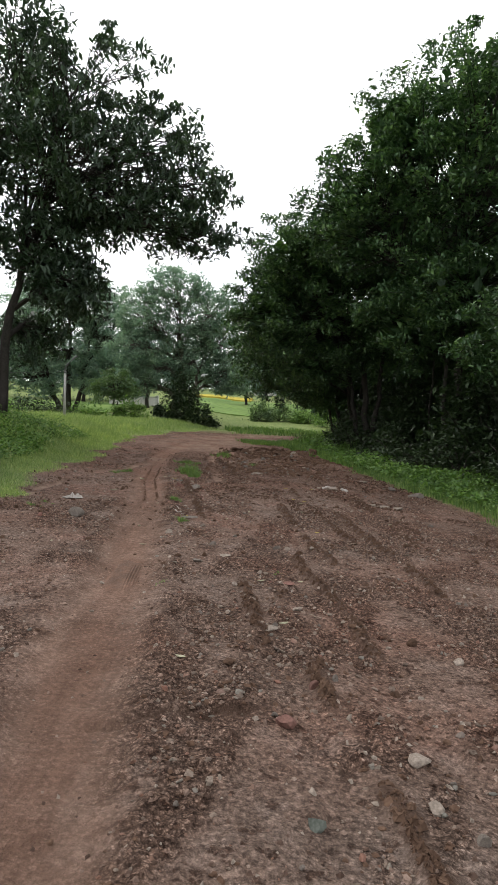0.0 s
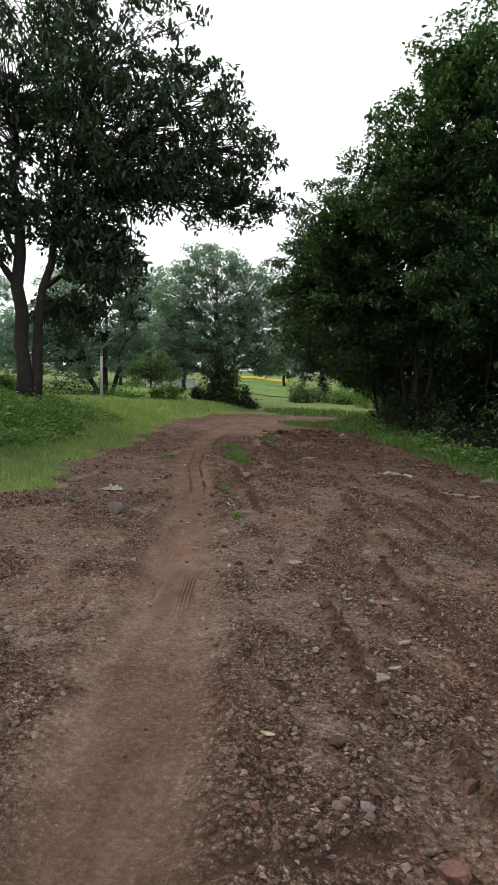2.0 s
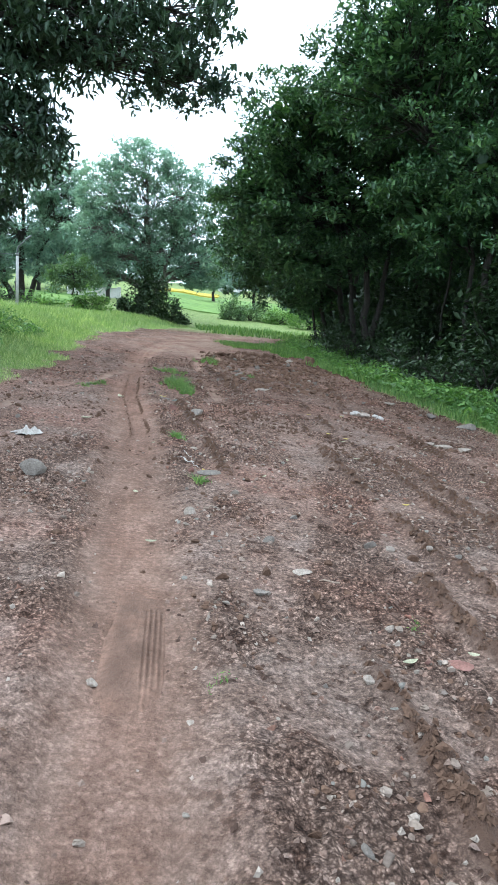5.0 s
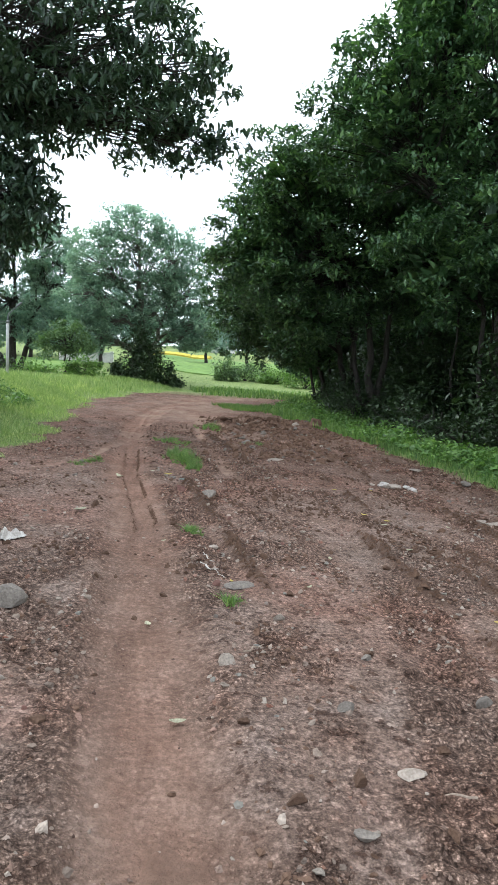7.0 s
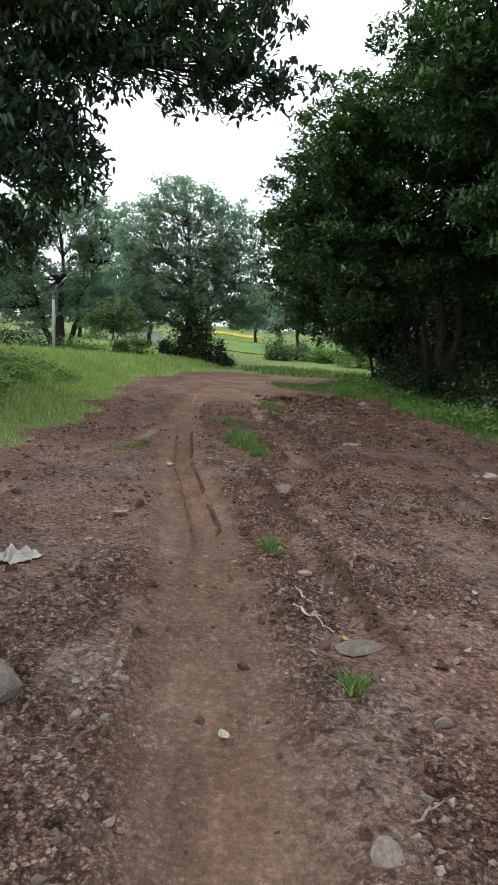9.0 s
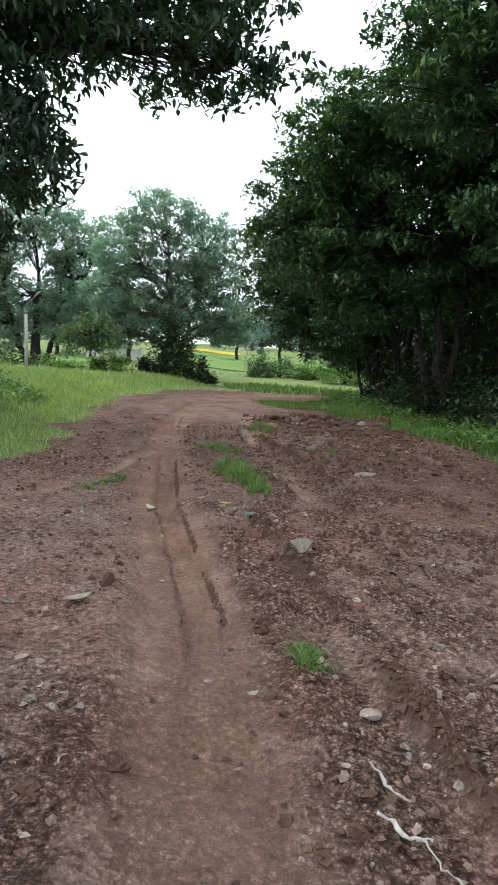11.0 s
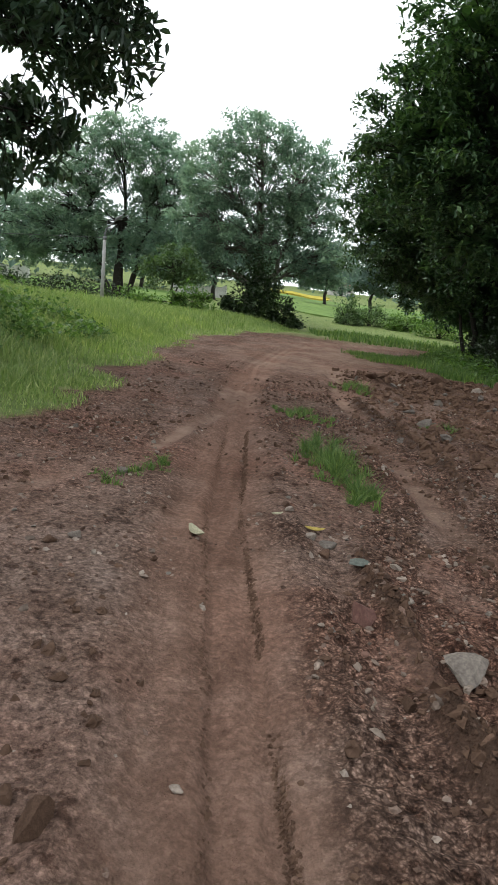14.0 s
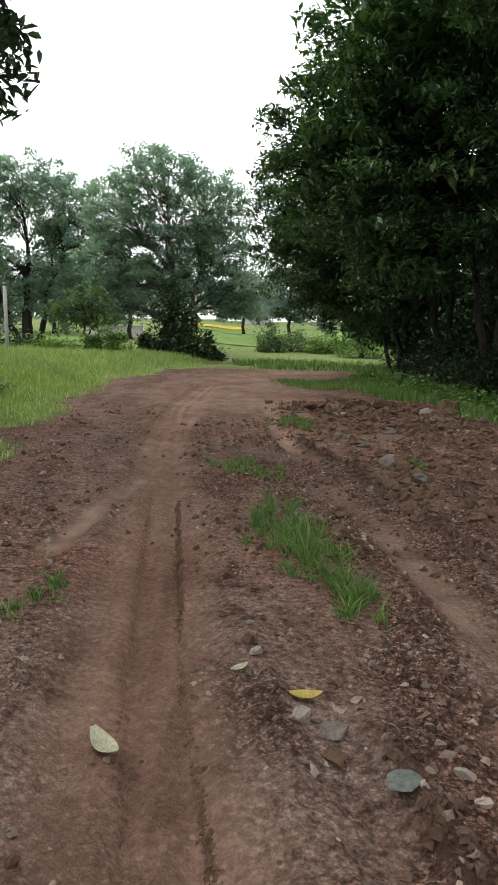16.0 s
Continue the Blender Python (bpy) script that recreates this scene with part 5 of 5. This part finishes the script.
def pebbles():
    """Countless chips of stone and crumbs of mud over the rough parts of the track."""
    g = np.random.default_rng(43)
    base_v = np.array([(-0.9, -0.7, -0.3), (0.8, -0.8, -0.3), (0.9, 0.7, -0.3), (-0.8, 0.8, -0.3), (-0.35, -0.5, 0.55), (0.45, -0.25, 0.35), (0.2, 0.4, 0.6), (-0.5, 0.25, 0.3)], float)
    base_f = np.array([(0, 1, 5, 4), (1, 2, 6, 5), (2, 3, 7, 6), (3, 0, 4, 7), (4, 5, 6, 7)])
    lump_v = [(math.cos(a) * r, math.sin(a) * r * 0.85, z) for r, z, turn in ((0.8, -0.4, 0.0), (1.0, 0.1, 0.3), (0.5, 0.5, 0.9)) for a in [turn + k * math.pi / 3 for k in range(6)]]
    lump_f = [(6 * i + k, 6 * i + (k + 1) % 6, 6 * i + 6 + (k + 1) % 6, 6 * i + 6 + k) for i in range(2) for k in range(6)] + [(12, 13, 14, 15), (12, 15, 16, 17)]
    crumb_v, crumb_f = base_v, base_f
    for name, mat, count, lo, hi, where, label in (
        ("pebbles", M_GRIT, 6000, 0.005, 0.017, 0, "grey-brown gravel chips strewn over the track"),
        ("pale_pebbles", M_STONE_PALE, 1500, 0.007, 0.024, 0, "pale gravel chips strewn over the track"),
        ("stone_chips", M_CHIP, 5200, 0.009, 0.027, 4, "angular grey and tan stone chips pressed into the mud"),
        ("mud_crumbs", M_GRIT, 14000, 0.007, 0.019, 4, "red-brown crumbs of dried mud"),
        ("field_clods", M_CLOD, 5200, 0.013, 0.036, 5, "dark lumps of churned brown earth lying over the track"),
        ("dark_clods", M_CLOD, 5200, 0.008, 0.026, 4, "dark damp clods churned out of the track"),
        ("crumbs", M_GRIT, 5500, 0.006, 0.019, 1, "dark crumbs of churned red mud"),
        ("ridge_clods", M_CLOD, 7000, 0.008, 0.030, 3, "dark clods thrown up beside the old ruts"),
        ("rut_edge_crumbs", M_CLOD, 2600, 0.003, 0.012, 6, "dark crumbs standing in for the shaded break along the rut's edges"),
        ("rubble_clods", M_CLOD, 3400, 0.02, 0.085, 2, "heap of dark mud clods and rubble"),
        ("rubble_stones", M_STONE, 90, 0.04, 0.10, 2, "grey stones in the heap of rubble")):
        n = count * (40 if where == 3 else 4)
        base_v, base_f = (np.array(lump_v), np.array(lump_f)) if hi > 0.02 and where in (2, 4, 5) else (crumb_v, crumb_f)
        # Dark crumbs in two lines stand in for shade along the rut's edges.
        if where == 6:
            side = g.random(n) < 0.7
            y = 11.3 + 7.4 * g.random(n)
            x = track_x(y) + np.where(side, 0.162 + 0.010 * fbm(y * 6, y * 0 + 1, 4, 84), -0.062 + 0.016 * fbm(y * 5, y * 0 + 4, 4, 85)) + g.normal(0, 0.009, n)
            p = step(-0.15, 0.25, fbm(y * 1.7, side * 3.0, 3, 89))
            p = np.where(side, p, 0.28 * p)
        elif where == 2:
            x, y = 0.6 + 5.2 * g.random(n), 18 + 11 * g.random(n)
            p = rubble(x, y) * (0.3 + value_noise(x * 1.3, y * 1.3, 6))
        else:
            x, y = -2.6 + 8.6 * g.random(n), 1.8 + 21 * g.random(n) ** (1.25 if where == 4 else 1.5) if where != 5 else 9.5 + 18 * g.random(n)
            p = 0.10 + 0.75 * gravel(x, y) if where == 0 else (0.02 + 0.98 * step(0.0, 0.35, fbm(x * 1.5, y * 1.1, 3, 54))) * (0.35 + 0.65 * step(0.4, 1.4, x)) if where == 5 else 0.14 * (hi < 0.02) + 0.9 * gravel(x, y) * step(-0.12, 0.3, fbm(x * 2.4, y * 1.3, 3, 53) + 0.1)
            if where == 3:
                p = np.clip(ridge(x, y) - 0.25, 0, 1) * 1.6
            if where == 1:
                p = 0.05 + 1.1 * np.clip(ridge(x, y), 0, 1) + 0.35 * gravel(x, y) + 0.6 * np.exp(-((np.abs(x - track_x(y)) - 0.62) / 0.22) ** 2)
        m, r, s, smooth = track_masks(x, y)
        p = p * road_mask(x, y) * (1 - (0.0 if where == 6 else 0.9) * smooth)
        keep = np.nonzero(g.random(n) < p)[0][:count]
        x, y = x[keep], y[keep]
        n = len(x)
        size = (lo + (hi - lo) * g.random(n) ** (2.0 if where > 2 else 3.2))[:, None, None]
        a = g.random(n) * 2 * math.pi
        jit = base_v[None] * (0.6 + 0.8 * g.random((n, len(base_v), 1))) * size * np.stack([np.ones(n), 0.65 + 0.5 * g.random(n), 0.8 + 0.7 * g.random(n)], 1)[:, None]
        vx = jit[..., 0] * np.cos(a)[:, None] - jit[..., 1] * np.sin(a)[:, None] + x[:, None]
        vy = jit[..., 0] * np.sin(a)[:, None] + jit[..., 1] * np.cos(a)[:, None] + y[:, None]
        lean = g.normal(0, 0.22, (2, n, 1))
        vz = jit[..., 2] * (0.7 if where == 4 else 1.0) + jit[..., 0] * lean[0] + jit[..., 1] * lean[1] + (height(x, y))[:, None] + size[:, :, 0] * 0.15
        v = np.stack([vx, vy, vz], -1).reshape(-1, 3)
        f = (np.arange(n)[:, None, None] * len(base_v) + base_f[None]).reshape(-1, 4)
        tagged(new(name, mesh_of(name, v, f, mat, False)), label, "gravel" if where == 0 else "rubble", kind="stuff")


pebbles()


def crumpled(name, x, y, sx, sy, h, mat, label, seed, turn=0):
    """A crumpled sheet lying on the ground, with thickness."""
    g = np.random.default_rng(seed)
    n = 22
    bm = bmesh.new()
    grid = []
    for j in range(n + 1):
        row = []
        for i in range(n + 1):
            u, w = i / n * 2 - 1, j / n * 2 - 1
            far = math.hypot(u, w)
            k = (1 - 0.22 * abs(u * w)) * (0.8 + 0.5 * float(fbm(np.array(3.1 * u / (far + 0.01)), np.array(3.1 * w / (far + 0.01)), 2, seed)))
            fold = abs(float(fbm(np.array(u * 2.4 + seed), np.array(w * 2.4), 3, seed))) * 1.6 + 0.06 * g.random()
            row.append(bm.verts.new((u * sx / 2 * k, w * sy / 2 * k, h * fold * (1 - 0.75 * min(1, far) ** 3) + 0.012)))
        grid.append(row)
    for j in range(n):
        for i in range(n):
            bm.faces.new((grid[j][i], grid[j][i + 1], grid[j + 1][i + 1], grid[j + 1][i]))
    me = bpy.data.meshes.new(name)
    bm.to_mesh(me)
    bm.free()
    me.materials.append(mat)
    ob = new(name, me)
    ob.location = (x, y, ground_z(x, y))
    ob.rotation_euler = (0, 0, radians(turn))
    thick = ob.modifiers.new("thickness", "SOLIDIFY")
    thick.thickness = 0.003
    return tagged(ob, label, "litter")


crumpled("plastic_bag", -1.17, 11.26, 0.32, 0.26, 0.085, M_PLASTIC, "crumpled white plastic bag on the earth", 500, 15)
g_p = np.random.default_rng(58)
for k in range(13):
    x, y, w = 3.62 + g_p.normal(0, 0.17), 16.08 + g_p.normal(0, 0.16), 0.07 + 0.15 * g_p.random() ** 2
    stone("plaster_lump", x, y, w * 1.3, w, 0.03 + 0.3 * w, M_PLASTIC if k % 3 else M_STONE_PALE, "pale broken lump of plaster rubbish", 540 + k, 360 * g_p.random(), 0.2, 2, 0.3, "plaster rubbish", "rubbish")
for k, (x, y, sx, sy) in enumerate([(4.3, 13.7, 0.34, 0.2), (4.55, 13.6, 0.28, 0.2), (4.1, 13.75, 0.24, 0.16), (4.75, 18.2, 0.45, 0.22), (4.4, 24.2, 0.4, 0.2), (3.7, 24.0, 0.45, 0.25), (1.95, 17.8, 0.3, 0.16), (2.8, 20.6, 0.5, 0.16), (3.5, 21.4, 0.4, 0.15)]):
    stone("plaster_lump", x, y, sx, sy, 0.07, M_STONE_PALE, "dirty pale lump of rubble on the mud", 520 + k, 31 * k, 0.35, 2, 0.3, "plaster rubbish", "rubbish")


def strip(name, pts, width, mat, label, seed, category):
    """A torn plastic strip trailing over the ground."""
    g = np.random.default_rng(seed)
    v, f = [], []
    x0, y0 = pts[0]
    z0 = ground_z(x0, y0)
    fine = []
    for a, b in zip(pts, pts[1:]):
        for t in np.linspace(0, 1, 6)[:-1]:
            fine.append((a[0] + (b[0] - a[0]) * t + g.normal(0, 0.006), a[1] + (b[1] - a[1]) * t))
    fine.append(pts[-1])
    for i, (x, y) in enumerate(fine):
        q = fine[min(i + 1, len(fine) - 1)]
        p = fine[max(i - 1, 0)]
        d = np.array([q[1] - p[1], p[0] - q[0]])
        d = d / (np.linalg.norm(d) + 1e-9) * width * (0.35 + 0.65 * g.random())
        z = ground_z(x, y) - z0 + 0.018 + 0.01 * g.random()
        for k in (-1, 1):
            v.append((x - x0 + k * d[0] / 2, y - y0 + k * d[1] / 2, z + 0.01 * g.random()))
        if i:
            a = 2 * i
            f.append((a - 2, a - 1, a + 1, a))
    ob = new(name, mesh_of(name, v, f, mat))
    ob.location = (x0, y0, z0)
    ob.modifiers.new("thickness", "SOLIDIFY").thickness = 0.004
    return tagged(ob, label, category)


strip("plastic_strip", [(0.485, 11.06), (0.54, 10.98), (0.57, 10.9)], 0.014, M_PLASTIC, "torn dirty white plastic strip on the earth", 530, "litter")
strip("plastic_strip", [(0.465, 10.83), (0.52, 10.78), (0.60, 10.76)], 0.026, M_PLASTIC, "twisted white plastic strip beside a slab", 531, "litter")
strip("plastic_thread", [(0.55, 10.76), (0.59, 10.68), (0.63, 10.60), (0.63, 10.54)], 0.005, M_PLASTIC, "thin trailing thread of white plastic", 533, "litter")
strip("twig", [(2.02, 6.0), (2.12, 5.95)], 0.02, M_TWIG, "short dry twig on the mud", 532, "twig")


def fallen_leaf(x, y, length, width, mat, label, turn, curl):
    v, f = [], []
    n = 9
    for i in range(n):
        t = i / (n - 1)
        w = width / 2 * math.sin(math.pi * min(0.97, 0.06 + 0.92 * t)) ** 0.8
        zc = 0.012 + curl * (t - 0.5) ** 2 * 4
        for k in (-1, 0, 1):
            v.append(((t - 0.5) * length, k * w, zc + abs(k) * w * 0.45))
    for i in range(n - 1):
        for k in range(2):
            a = 3 * i + k
            f.append((a, a + 1, a + 4, a + 3))
    ob = new("fallen_leaf", mesh_of("fallen_leaf", v, f, mat))
    ob.location = (x, y, ground_z(x, y))
    ob.rotation_euler = (0, 0, radians(turn))
    ob.modifiers.new("thickness", "SOLIDIFY").thickness = 0.0015
    tagged(ob, label, "leaf", "fallen leaves")


fallen_leaf(-0.745, 12.47, 0.15, 0.07, M_DRY_LEAF, "large pale grey-green fallen leaf", 40, 0.02)
fallen_leaf(-0.60, 15.06, 0.17, 0.07, M_DRY_LEAF, "curled pale green fallen leaf in the rut", -55, 0.035)
fallen_leaf(0.065, 15.34, 0.12, 0.06, M_YELLOW, "yellowing fallen leaf among stones", 0, 0.02)
g_l = np.random.default_rng(55)
for k in range(26):
    x, y = -1.9 + 6 * g_l.random(), 3.2 + 14 * g_l.random()
    fallen_leaf(x, y, 0.05 + 0.05 * g_l.random(), 0.025 + 0.02 * g_l.random(), M_DRY_LEAF if k % 4 else M_YELLOW, "small dry fallen leaf", 360 * g_l.random(), 0.012)
for k in range(30):
    x, y = -2.0 + 6 * g_l.random(), 3.0 + 15 * g_l.random()
    a, ln = 6.28 * g_l.random(), 0.06 + 0.12 * g_l.random()
    if track_masks(np.array([x]), np.array([y]))[3][0] > 0.2:
        continue
    z = max(ground_z(x, y), ground_z(x + ln * math.cos(a), y + ln * math.sin(a)))
    v, f = tube(bend((0, 0, 0.012), (ln * math.cos(a), ln * math.sin(a), 0.014), 4, 0, 0.006, g_l), [0.006, 0.0055, 0.005, 0.004, 0.002], 5, k)
    ob = new("twig", mesh_of("twig", v, f, M_TWIG))
    ob.location = (x, y, z)
    tagged(ob, "thin dry twig lying on the earth", "twig", "twigs")
